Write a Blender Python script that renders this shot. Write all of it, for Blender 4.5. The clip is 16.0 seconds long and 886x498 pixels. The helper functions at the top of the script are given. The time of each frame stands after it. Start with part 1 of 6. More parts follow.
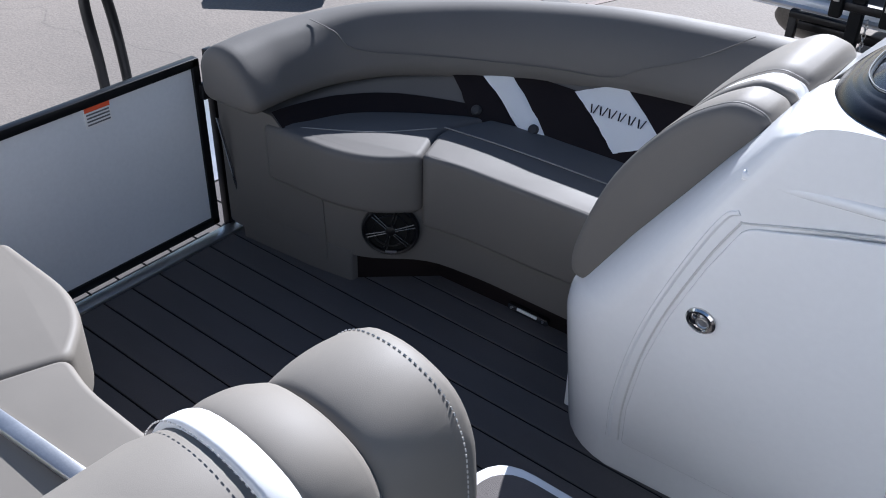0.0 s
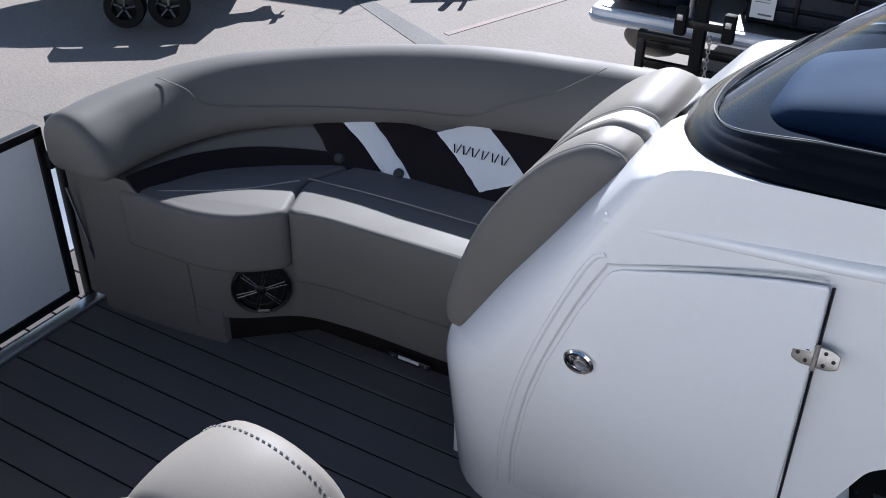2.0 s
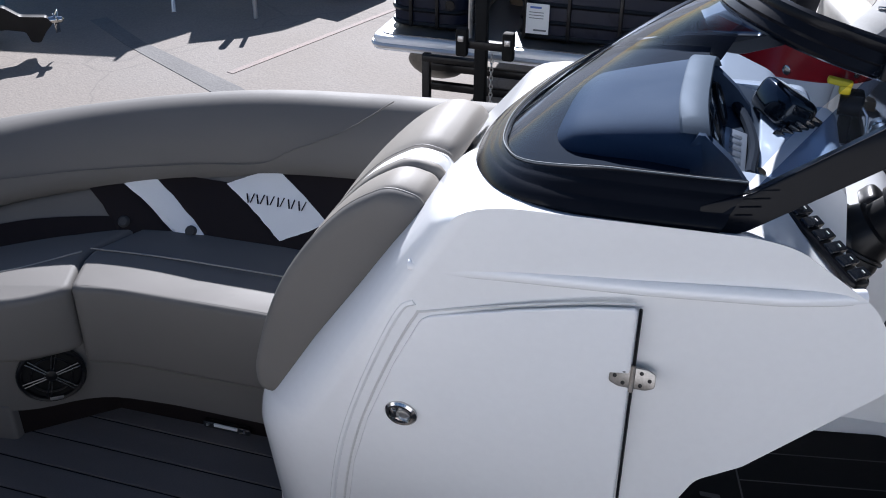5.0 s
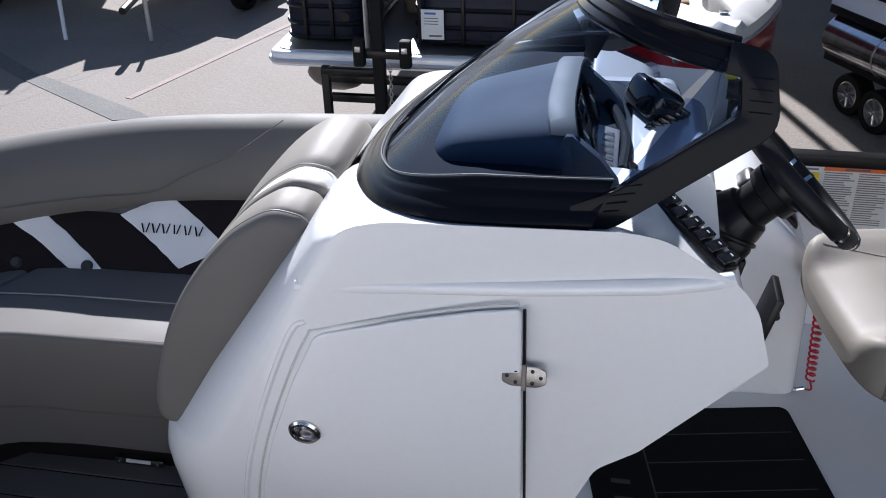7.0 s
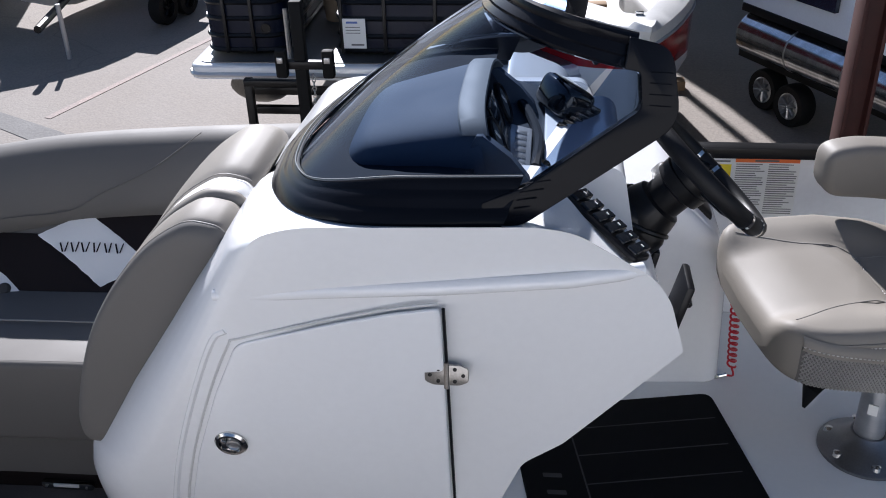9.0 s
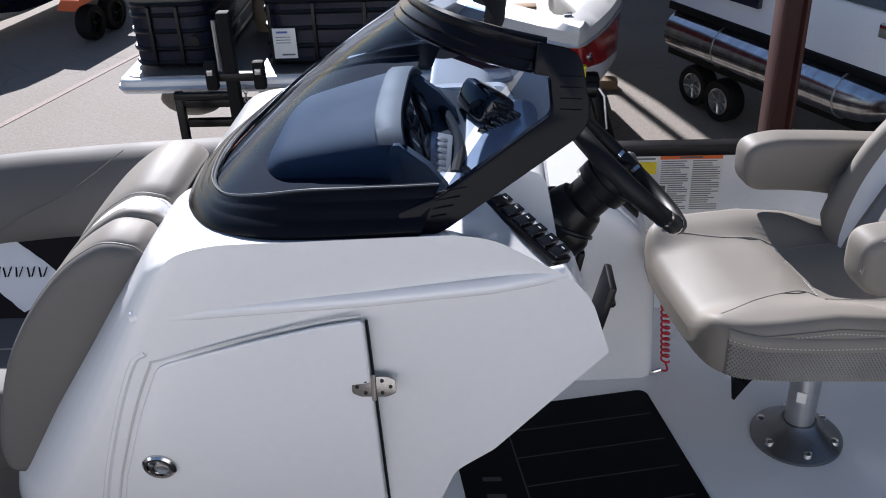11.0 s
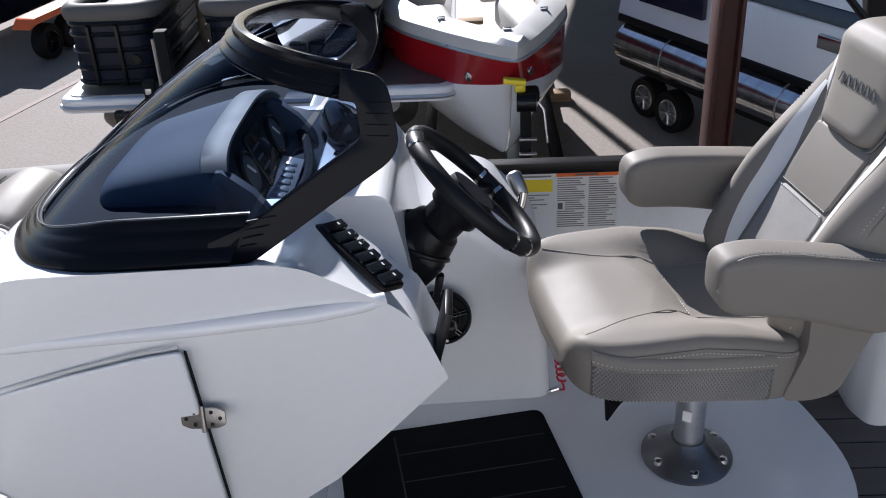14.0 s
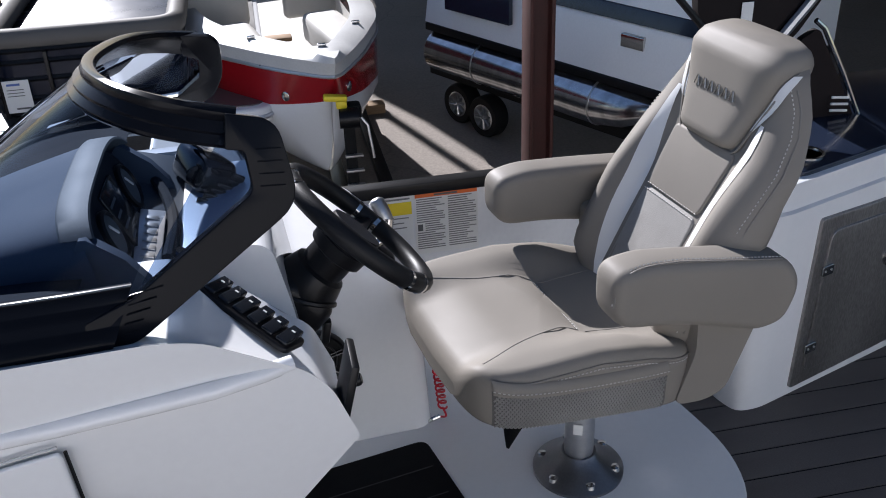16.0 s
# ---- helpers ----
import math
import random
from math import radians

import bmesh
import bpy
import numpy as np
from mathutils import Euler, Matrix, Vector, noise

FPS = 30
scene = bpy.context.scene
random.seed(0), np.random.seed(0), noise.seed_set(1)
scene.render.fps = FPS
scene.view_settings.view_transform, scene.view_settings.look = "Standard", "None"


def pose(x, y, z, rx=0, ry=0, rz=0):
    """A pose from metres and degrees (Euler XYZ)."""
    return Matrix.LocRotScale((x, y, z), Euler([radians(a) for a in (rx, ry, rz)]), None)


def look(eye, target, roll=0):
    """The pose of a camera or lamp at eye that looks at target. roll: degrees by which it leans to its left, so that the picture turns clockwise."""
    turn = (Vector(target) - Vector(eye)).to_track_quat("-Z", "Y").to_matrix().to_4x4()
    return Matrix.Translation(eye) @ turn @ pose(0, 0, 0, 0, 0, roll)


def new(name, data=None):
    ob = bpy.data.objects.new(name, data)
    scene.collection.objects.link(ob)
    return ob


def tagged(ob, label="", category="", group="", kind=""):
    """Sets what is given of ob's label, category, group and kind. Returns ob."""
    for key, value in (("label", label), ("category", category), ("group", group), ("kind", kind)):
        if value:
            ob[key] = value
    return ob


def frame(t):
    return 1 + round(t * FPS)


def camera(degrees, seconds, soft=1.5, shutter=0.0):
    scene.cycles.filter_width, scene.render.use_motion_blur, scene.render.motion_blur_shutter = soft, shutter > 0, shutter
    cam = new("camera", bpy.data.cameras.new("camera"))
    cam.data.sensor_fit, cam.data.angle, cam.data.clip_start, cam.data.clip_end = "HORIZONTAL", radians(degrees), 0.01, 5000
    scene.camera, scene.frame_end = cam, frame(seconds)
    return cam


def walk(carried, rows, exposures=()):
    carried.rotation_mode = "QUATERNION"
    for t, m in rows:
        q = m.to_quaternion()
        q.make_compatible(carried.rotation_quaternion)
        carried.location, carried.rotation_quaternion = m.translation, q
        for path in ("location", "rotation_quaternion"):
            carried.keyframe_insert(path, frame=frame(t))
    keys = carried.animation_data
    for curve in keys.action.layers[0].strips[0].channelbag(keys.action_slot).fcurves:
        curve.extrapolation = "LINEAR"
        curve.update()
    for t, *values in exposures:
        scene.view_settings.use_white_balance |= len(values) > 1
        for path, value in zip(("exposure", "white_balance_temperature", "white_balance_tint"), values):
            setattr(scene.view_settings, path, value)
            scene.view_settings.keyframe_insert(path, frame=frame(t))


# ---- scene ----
cam = camera(50.0, 16.0, 1.0)
PATH = [
    (0, (0.093, -1.423, 1.733), (-0.93, -0.122, 0.611), 1.3),
    (0.5, (0.138, -1.416, 1.741), (-0.888, -0.104, 0.635), 1.9),
    (1, (0.157, -1.401, 1.75), (-0.848, -0.06, 0.659), 1.6),
    (1.5, (0.116, -1.379, 1.755), (-0.798, 0.037, 0.678), 1.4),
    (2, (0.073, -1.353, 1.761), (-0.764, 0.114, 0.689), 0.8),
    (2.5, (0.055, -1.342, 1.754), (-0.71, 0.169, 0.691), 1.0),
    (3, (0.051, -1.328, 1.758), (-0.658, 0.213, 0.698), 0.9),
    (3.5, (0.057, -1.319, 1.759), (-0.594, 0.256, 0.712), 1.0),
    (4, (0.053, -1.306, 1.76), (-0.551, 0.293, 0.722), 1.1),
    (4.5, (0.047, -1.281, 1.758), (-0.51, 0.34, 0.727), 0.7),
    (5, (0.051, -1.257, 1.76), (-0.439, 0.39, 0.737), 0.6),
    (5.2, (0.054, -1.245, 1.76), (-0.407, 0.411, 0.737), -0.3),
    (7.3, (0.121, -1.259, 1.783), (-0.194, 0.437, 0.772), -1.3),
    (7.5, (0.12, -1.263, 1.775), (-0.177, 0.438, 0.766), -1.3),
    (8, (0.13, -1.264, 1.78), (-0.135, 0.443, 0.771), -1.5),
    (8.5, (0.144, -1.265, 1.777), (-0.097, 0.448, 0.773), -1.7),
    (9, (0.153, -1.267, 1.779), (-0.055, 0.451, 0.776), -1.8),
    (11.5, (0.215, -1.252, 1.783), (0.145, 0.48, 0.785), -2.6),
    (12, (0.24, -1.248, 1.788), (0.198, 0.484, 0.787), -2.9),
    (12.5, (0.266, -1.241, 1.789), (0.24, 0.491, 0.789), -3.4),
    (13, (0.297, -1.239, 1.79), (0.264, 0.494, 0.791), -3.3),
    (13.5, (0.36, -1.227, 1.789), (0.31, 0.507, 0.794), -3.5),
    (14, (0.455, -1.216, 1.781), (0.382, 0.527, 0.803), -2.9),
    (14.5, (0.507, -1.212, 1.783), (0.437, 0.533, 0.807), -2.4),
    (15, (0.481, -1.17, 1.787), (0.534, 0.576, 0.812), -1.8),
    (15.5, (0.398, -1.121, 1.792), (0.589, 0.615, 0.818), -1.7),
    (16, (0.323, -1.083, 1.779), (0.645, 0.632, 0.802), -2.3),
]
walk(cam, [(t, look(eye, target, roll)) for t, eye, target, roll in PATH], [(0, 1.14, 5600, 13), (5, 1.14, 5750, 14), (16, 0.98, 5900, 15)])

# ---- world and sun ----
SUN = Vector((-0.32, 1.0, 0.63)).normalized()
world = bpy.data.worlds.new("sky")
scene.world = world
world.use_nodes = True
wn = world.node_tree
sky = wn.nodes.new("ShaderNodeTexSky")
sky.sky_type, sky.sun_disc, sky.dust_density = "NISHITA", False, 0.3
sky.sun_elevation = math.asin(SUN.z)
sky.sun_rotation = math.atan2(SUN.x, SUN.y)
wn.links.new(sky.outputs[0], wn.nodes["Background"].inputs[0])
wn.nodes["Background"].inputs[1].default_value = 0.052
lamp = bpy.data.lights.new("sun", "SUN")
lamp.energy, lamp.angle, lamp.color = 5.0, radians(0.5), (1.0, 0.95, 0.88)
sun = new("sun", lamp)
sun.matrix_world = look(SUN * 30, (0, 0, 0))


# ---- materials ----
def ramp(n, fac, stops):
    r = n.nodes.new("ShaderNodeValToRGB")
    while len(r.color_ramp.elements) < len(stops):
        r.color_ramp.elements.new(0.5)
    for e, (p, c) in zip(r.color_ramp.elements, stops):
        e.position, e.color = p, (*c, 1) if len(c) == 3 else c
    n.links.new(fac, r.inputs[0])
    return r.outputs[0]


def material(name, colour, rough=0.5, metal=0.0, vary=0.06, scale=6.0, grain=300.0, bump=0.15, depth=0.001, coat=0.0,
             stretch=(1, 1, 1), spec=0.5, island=0.0):
    """A painted, moulded or woven surface: slow stains, fine grain and relief."""
    m = bpy.data.materials.new(name)
    m.use_nodes = True
    n = m.node_tree
    p = n.nodes["Principled BSDF"]
    tc = n.nodes.new("ShaderNodeTexCoord")
    mp = n.nodes.new("ShaderNodeMapping")
    mp.inputs["Scale"].default_value = stretch
    n.links.new(tc.outputs["Object"], mp.inputs[0])
    big = n.nodes.new("ShaderNodeTexNoise")
    big.inputs["Scale"].default_value, big.inputs["Detail"].default_value = scale, 4
    n.links.new(mp.outputs[0], big.inputs["Vector"])
    fine = n.nodes.new("ShaderNodeTexNoise")
    fine.inputs["Scale"].default_value, fine.inputs["Detail"].default_value = grain, 3
    n.links.new(mp.outputs[0], fine.inputs["Vector"])
    lo = tuple(max(0, c * (1 - vary)) for c in colour)
    hi = tuple(min(1, c * (1 + vary)) for c in colour)
    base = ramp(n, big.outputs["Fac"], [(0.3, lo), (0.7, hi)])
    mix = n.nodes.new("ShaderNodeMix")
    mix.data_type, mix.blend_type = "RGBA", "MULTIPLY"
    mix.inputs[0].default_value = 1.0
    n.links.new(base, mix.inputs[6])
    n.links.new(ramp(n, fine.outputs["Fac"], [(0.3, (1 - vary,) * 3), (0.7, (1 + vary * 0.4,) * 3)]), mix.inputs[7])
    out = mix.outputs[2]
    if island:
        oi = n.nodes.new("ShaderNodeObjectInfo")
        m2 = n.nodes.new("ShaderNodeMix")
        m2.data_type, m2.blend_type = "RGBA", "MULTIPLY"
        m2.inputs[0].default_value = 1.0
        n.links.new(out, m2.inputs[6])
        n.links.new(ramp(n, oi.outputs["Random"], [(0, (1 - island,) * 3), (1, (1 + island,) * 3)]), m2.inputs[7])
        out = m2.outputs[2]
    n.links.new(out, p.inputs["Base Color"])
    rr = n.nodes.new("ShaderNodeMapRange")
    rr.inputs["To Min"].default_value, rr.inputs["To Max"].default_value = rough * 0.8, min(1, rough * 1.2)
    n.links.new(big.outputs["Fac"], rr.inputs[0])
    n.links.new(rr.outputs[0], p.inputs["Roughness"])
    p.inputs["Metallic"].default_value = metal
    p.inputs["Coat Weight"].default_value = coat
    p.inputs["Coat Roughness"].default_value = 0.08
    p.inputs["Specular IOR Level"].default_value = spec
    if bump:
        b = n.nodes.new("ShaderNodeBump")
        b.inputs["Strength"].default_value, b.inputs["Distance"].default_value = bump, depth
        n.links.new(fine.outputs["Fac"], b.inputs["Height"])
        n.links.new(b.outputs[0], p.inputs["Normal"])
    return m


def glass(name, tint, alpha):
    """A tinted clear pane, thin enough not to bend what is behind it."""
    m = bpy.data.materials.new(name)
    m.use_nodes = True
    n = m.node_tree
    for x in list(n.nodes):
        if x.type == "BSDF_PRINCIPLED":
            n.nodes.remove(x)
    tr = n.nodes.new("ShaderNodeBsdfTransparent")
    tr.inputs[0].default_value = (*tint, 1)
    gl = n.nodes.new("ShaderNodeBsdfGlossy")
    gl.inputs["Roughness"].default_value = 0.02
    gl.inputs["Color"].default_value = (0.6, 0.66, 0.76, 1)
    fr = n.nodes.new("ShaderNodeFresnel")
    fr.inputs[0].default_value = 1.13
    mx = n.nodes.new("ShaderNodeMixShader")
    n.links.new(fr.outputs[0], mx.inputs[0])
    n.links.new(tr.outputs[0], mx.inputs[1])
    n.links.new(gl.outputs[0], mx.inputs[2])
    n.links.new(mx.outputs[0], n.nodes["Material Output"].inputs[0])
    return m


VINYL = material("grey_vinyl", (0.126, 0.119, 0.111), 0.62, spec=0.18, vary=0.03, grain=900, bump=0.25, depth=0.0006)
TAUPE = material("taupe_vinyl", (0.214, 0.196, 0.171), 0.56, vary=0.04, grain=900, bump=0.3, depth=0.0006, spec=0.17)
DARKVINYL = material("charcoal_vinyl", (0.012, 0.0088, 0.0092), 0.62, spec=0.14, vary=0.1, grain=900, bump=0.25)
WHITEVINYL = material("white_vinyl", (0.72, 0.72, 0.71), 0.4, vary=0.03, grain=900, bump=0.2)
MESHGREY = material("woven_mesh", (0.26, 0.25, 0.235), 0.7, vary=0.2, grain=500, bump=0.5)
POCKET = material("pocket_backing", (0.10, 0.095, 0.088), 0.8, vary=0.1, grain=500)
SEAM = material("seam_shadow_vinyl", (0.20, 0.185, 0.165), 0.6, vary=0.05, grain=600)
STITCH = material("stitching_thread", (0.55, 0.53, 0.5), 0.8, vary=0.1, grain=400)
TEAL = material("teal_blue_paint", (0.012, 0.055, 0.095), 0.2, vary=0.05, scale=3, bump=0.02, coat=0.4)
GEL = material("white_gelcoat", (0.745, 0.75, 0.755), 0.22, vary=0.015, scale=3, grain=60, bump=0.03, coat=0.4)
# white darkened so sunlit runabout parts don't clip; also greys the door line
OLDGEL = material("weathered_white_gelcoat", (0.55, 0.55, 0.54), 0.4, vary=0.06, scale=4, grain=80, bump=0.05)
CREAM = material("cream_boat_vinyl", (0.44, 0.425, 0.39), 0.6, vary=0.06, scale=6, grain=500, bump=0.15)
WALLPAINT = material("pale_wall_paint", (0.70, 0.695, 0.68), 0.8, vary=0.08, scale=1.5, grain=90, bump=0.2)
PANEL = material("white_painted_aluminium", (0.74, 0.75, 0.76), 0.3, vary=0.03, scale=2, grain=80, bump=0.05)
FRAME = material("black_moulded_frame", (0.006, 0.0065, 0.009), 0.20, vary=0.12, grain=700, bump=0.03, depth=0.0003, spec=0.10)
BLACK = material("black_satin_plastic", (0.007, 0.007, 0.008), 0.33, vary=0.15, grain=500, bump=0.12, spec=0.25)
NAVY = material("dark_blue_moulding", (0.012, 0.018, 0.035), 0.22, vary=0.1, grain=300, bump=0.05, coat=0.3)
PODBLUE = material("slate_blue_gelcoat", (0.062, 0.084, 0.122), 0.75, vary=0.05, scale=4, grain=300, bump=0.06, spec=0.10)
SLATE = material("slate_dash_plastic", (0.055, 0.068, 0.088), 0.6, vary=0.08, grain=400, bump=0.15, spec=0.15)
PEDESTAL = material("dark_cast_aluminium", (0.20, 0.20, 0.205), 0.32, metal=0.85, vary=0.1, grain=200)
DASHDARK = material("dark_dash_plastic", (0.022, 0.026, 0.034), 0.9, vary=0.1, grain=400, bump=0.2, spec=0.06)
ORANGEPRINT = material("orange_print", (0.75, 0.16, 0.03), 0.6)
TEXTGREY = material("printed_text", (0.22, 0.22, 0.22), 0.7, vary=0.3, grain=900)
BROW = material("grey_satin_plastic", (0.080, 0.096, 0.112), 0.6, vary=0.05, grain=300, bump=0.05, spec=0.15)
SILVER = material("satin_silver_trim", (0.5, 0.51, 0.53), 0.3, metal=0.6, vary=0.05, grain=300)
CHROME = material("polished_stainless", (0.56, 0.55, 0.53), 0.12, metal=1.0, vary=0.04, grain=200, bump=0.03)
GRILLE = material("smoked_chrome_grille", (0.07, 0.07, 0.07), 0.25, metal=0.7, vary=0.1, grain=300)
HINGE = material("dull_stainless", (0.30, 0.29, 0.28), 0.3, metal=1.0, vary=0.15, scale=40, grain=300, bump=0.05)
STEEL = material("brushed_aluminium", (0.48, 0.48, 0.48), 0.34, metal=0.9, vary=0.08, grain=200, stretch=(1, 1, 8))
TUBE = material("mill_aluminium", (0.52, 0.53, 0.55), 0.17, metal=0.95, vary=0.25, scale=3, grain=40, stretch=(1, 6, 1))
PLANK = material("woven_vinyl_plank", (0.099, 0.088, 0.084), 0.85, vary=0.18, scale=9, grain=700, bump=0.8, depth=0.0015, stretch=(0.25, 1, 1), island=0.05)
GAP = material("plank_groove", (0.012, 0.012, 0.014), 0.9, grain=300, spec=0.1)
MAT = material("black_foam_mat", (0.005, 0.005, 0.0055), 0.85, vary=0.2, grain=700, bump=0.5, spec=0.15)
GROOVE = material("grey_emboss", (0.035, 0.035, 0.037), 0.8, grain=400)
RUBBER = material("black_rubber", (0.008, 0.008, 0.008), 0.75, vary=0.2, grain=300, spec=0.2)
RED = material("red_gelcoat", (0.30, 0.008, 0.012), 0.2, vary=0.05, scale=2, grain=100, coat=0.5, bump=0.02)
REDOXIDE = material("red_oxide_paint", (0.055, 0.014, 0.011), 0.6, vary=0.2, scale=8, grain=120, bump=0.3)
ORANGE = material("orange_paint", (0.75, 0.13, 0.02), 0.4, vary=0.06)
YELLOW = material("yellow_print", (0.80, 0.62, 0.02), 0.5, vary=0.03)
PAPER = material("white_sticker", (0.74, 0.74, 0.72), 0.5, vary=0.02)
PRINT = material("grey_print", (0.12, 0.12, 0.12), 0.6, vary=0.1)
REDPRINT = material("orange_print", (0.72, 0.10, 0.03), 0.5, vary=0.05)
REDCORD = material("red_coiled_cord", (0.5, 0.01, 0.02), 0.35, vary=0.1)
HATCHMETAL = material("brushed_hatch_metal", (0.34, 0.33, 0.32), 0.36, metal=0.8, vary=0.25, scale=5, grain=200, stretch=(1, 1, 0.3))
HATCH = material("grey_hatch", (0.16, 0.155, 0.15), 0.35, metal=0.5, vary=0.1, scale=3)
WOOD = material("timber_block", (0.30, 0.19, 0.10), 0.8, vary=0.2, scale=5, grain=80, stretch=(0.2, 1, 1))
BLUEHULL = material("blue_black_gloss", (0.006, 0.009, 0.022), 0.28, vary=0.25, scale=5, grain=200, spec=0.14)
SCREEN = glass("tinted_windscreen", (0.47, 0.55, 0.67), 0.5)
LEATHER = material("black_stitched_leather", (0.010, 0.010, 0.011), 0.45, vary=0.15, grain=600, bump=0.35, spec=0.2)
CLEAR = glass("clear_pane", (0.85, 0.92, 0.92), 0.3)
DISPLAY = material("black_glass_display", (0.01, 0.012, 0.016), 0.08, vary=0.05, bump=0)


def asphalt():
    m = material("weathered_asphalt", (0.212, 0.184, 0.157), 0.9, vary=0.16, scale=0.7, grain=55, bump=0.6, depth=0.006)
    n = m.node_tree
    p = n.nodes["Principled BSDF"]
    src = p.inputs["Base Color"].links[0].from_socket
    tc = n.nodes.new("ShaderNodeTexCoord")
    vo = n.nodes.new("ShaderNodeTexVoronoi")
    vo.feature = "DISTANCE_TO_EDGE"
    vo.inputs["Scale"].default_value = 0.42
    no = n.nodes.new("ShaderNodeTexNoise")
    no.inputs["Scale"].default_value = 1.3
    ad = n.nodes.new("ShaderNodeMix")
    ad.data_type, ad.blend_type = "RGBA", "LINEAR_LIGHT"
    ad.inputs[0].default_value = 0.35
    n.links.new(tc.outputs["Object"], ad.inputs[6])
    n.links.new(no.outputs["Color"], ad.inputs[7])
    n.links.new(tc.outputs["Object"], no.inputs["Vector"])
    n.links.new(ad.outputs[2], vo.inputs["Vector"])
    crack = ramp(n, vo.outputs["Distance"], [(0.0, (0.78,) * 3), (0.005, (1.0,) * 3)])
    mx = n.nodes.new("ShaderNodeMix")
    mx.data_type, mx.blend_type = "RGBA", "MULTIPLY"
    mx.inputs[0].default_value = 1
    n.links.new(src, mx.inputs[6])
    n.links.new(crack, mx.inputs[7])
    n.links.new(mx.outputs[2], p.inputs["Base Color"])
    return m


ASPHALT = asphalt()
GAPPATCH = material("patched_asphalt", (0.13, 0.125, 0.12), 0.9, vary=0.2, scale=3, grain=50, bump=0.6, depth=0.005)
LINE = material("faded_line_paint", (0.285, 0.225, 0.198), 0.85, vary=0.3, scale=5, grain=60, bump=0.4)
TANCOVER = material("tan_canvas", (0.30, 0.22, 0.14), 0.85, vary=0.12, scale=6, grain=200)
BLUEPRINT = material("blue_print", (0.08, 0.14, 0.4), 0.6, vary=0.05)
DULLTUBE = material("dull_aluminium", (0.16, 0.155, 0.145), 0.45, metal=0.7, vary=0.2, scale=4, grain=60)


# ---- building helpers ----
OFFSET = {}


def begin(name, base, label, category, group="", kind=""):
    e = new(name)
    e.location = base
    e.empty_display_size = 0.1
    OFFSET[e.name] = Vector(base)
    return tagged(e, label, category, group, kind)


def part(name, bm, mat, parent=None, label="", smooth=40):
    """Links a bmesh, given in world metres, as one mesh object under a thing or part."""
    bmesh.ops.recalc_face_normals(bm, faces=bm.faces)
    me = bpy.data.meshes.new(name)
    bm.to_mesh(me)
    bm.free()
    me.materials.append(mat)
    me.polygons.foreach_set("use_smooth", [True] * len(me.polygons))
    me.set_sharp_from_angle(angle=radians(smooth))
    ob = new(name, me)
    if parent is not None:
        ob.parent = parent
        ob.matrix_parent_inverse = Matrix.Translation(-OFFSET.get(parent.name, Vector()))
    if label:
        ob["label"] = label
    return ob


def ring_faces(bm, rings, closed=True, caps=True):
    vs = [[bm.verts.new(p) for p in r] for r in rings]
    k = len(vs[0])
    for a, b in zip(vs, vs[1:]):
        for i in range(k if closed else k - 1):
            j = (i + 1) % k
            bm.faces.new((a[i], a[j], b[j], b[i]))
    if caps and closed:
        for r in (vs[0], vs[-1]):
            try:
                bm.faces.new(r)
            except ValueError:
                pass
    return bm


def loft(rings, closed=True, caps=True):
    return ring_faces(bmesh.new(), rings, closed, caps)


def round_poly(pts, r, n=5):
    """Rounds the corners of a closed outline of 2D points."""
    out = []
    k = len(pts)
    for i, p in enumerate(pts):
        p, a, b = Vector(p), Vector(pts[i - 1]), Vector(pts[(i + 1) % k])
        rr = r[i] if isinstance(r, (list, tuple)) else r
        da, db = (a - p), (b - p)
        q = min(rr, da.length * 0.48, db.length * 0.48)
        s, e = p + da.normalized() * q, p + db.normalized() * q
        for j in range(n + 1):
            u = j / n
            out.append(tuple((1 - u) ** 2 * s + 2 * u * (1 - u) * p + u * u * e))
    return out


def spline(pts, n=8, closed=False):
    """A smooth line through the points."""
    ps = [Vector(p) for p in pts]
    out = []
    k = len(ps)
    for i in range(k if closed else k - 1):
        a = ps[i - 1] if (i or closed) else ps[0] * 2 - ps[1]
        b, c = ps[i], ps[(i + 1) % k]
        d = ps[(i + 2) % k] if (i + 2 < k or closed) else ps[-1] * 2 - ps[-2]
        for j in range(n):
            t = j / n
            out.append(0.5 * (2 * b + (c - a) * t + (2 * a - 5 * b + 4 * c - d) * t * t + (3 * b - a - 3 * c + d) * t ** 3))
    if not closed:
        out.append(ps[-1])
    return out


def resample(pts, n):
    ps = [Vector(p) for p in pts]
    d = [0]
    for a, b in zip(ps, ps[1:]):
        d.append(d[-1] + (b - a).length)
    out = []
    for i in range(n):
        s = d[-1] * i / (n - 1)
        j = max(k for k in range(len(d)) if d[k] <= s + 1e-9)
        if j >= len(ps) - 1:
            out.append(ps[-1].copy())
        else:
            out.append(ps[j].lerp(ps[j + 1], (s - d[j]) / max(1e-9, d[j + 1] - d[j])))
    return out


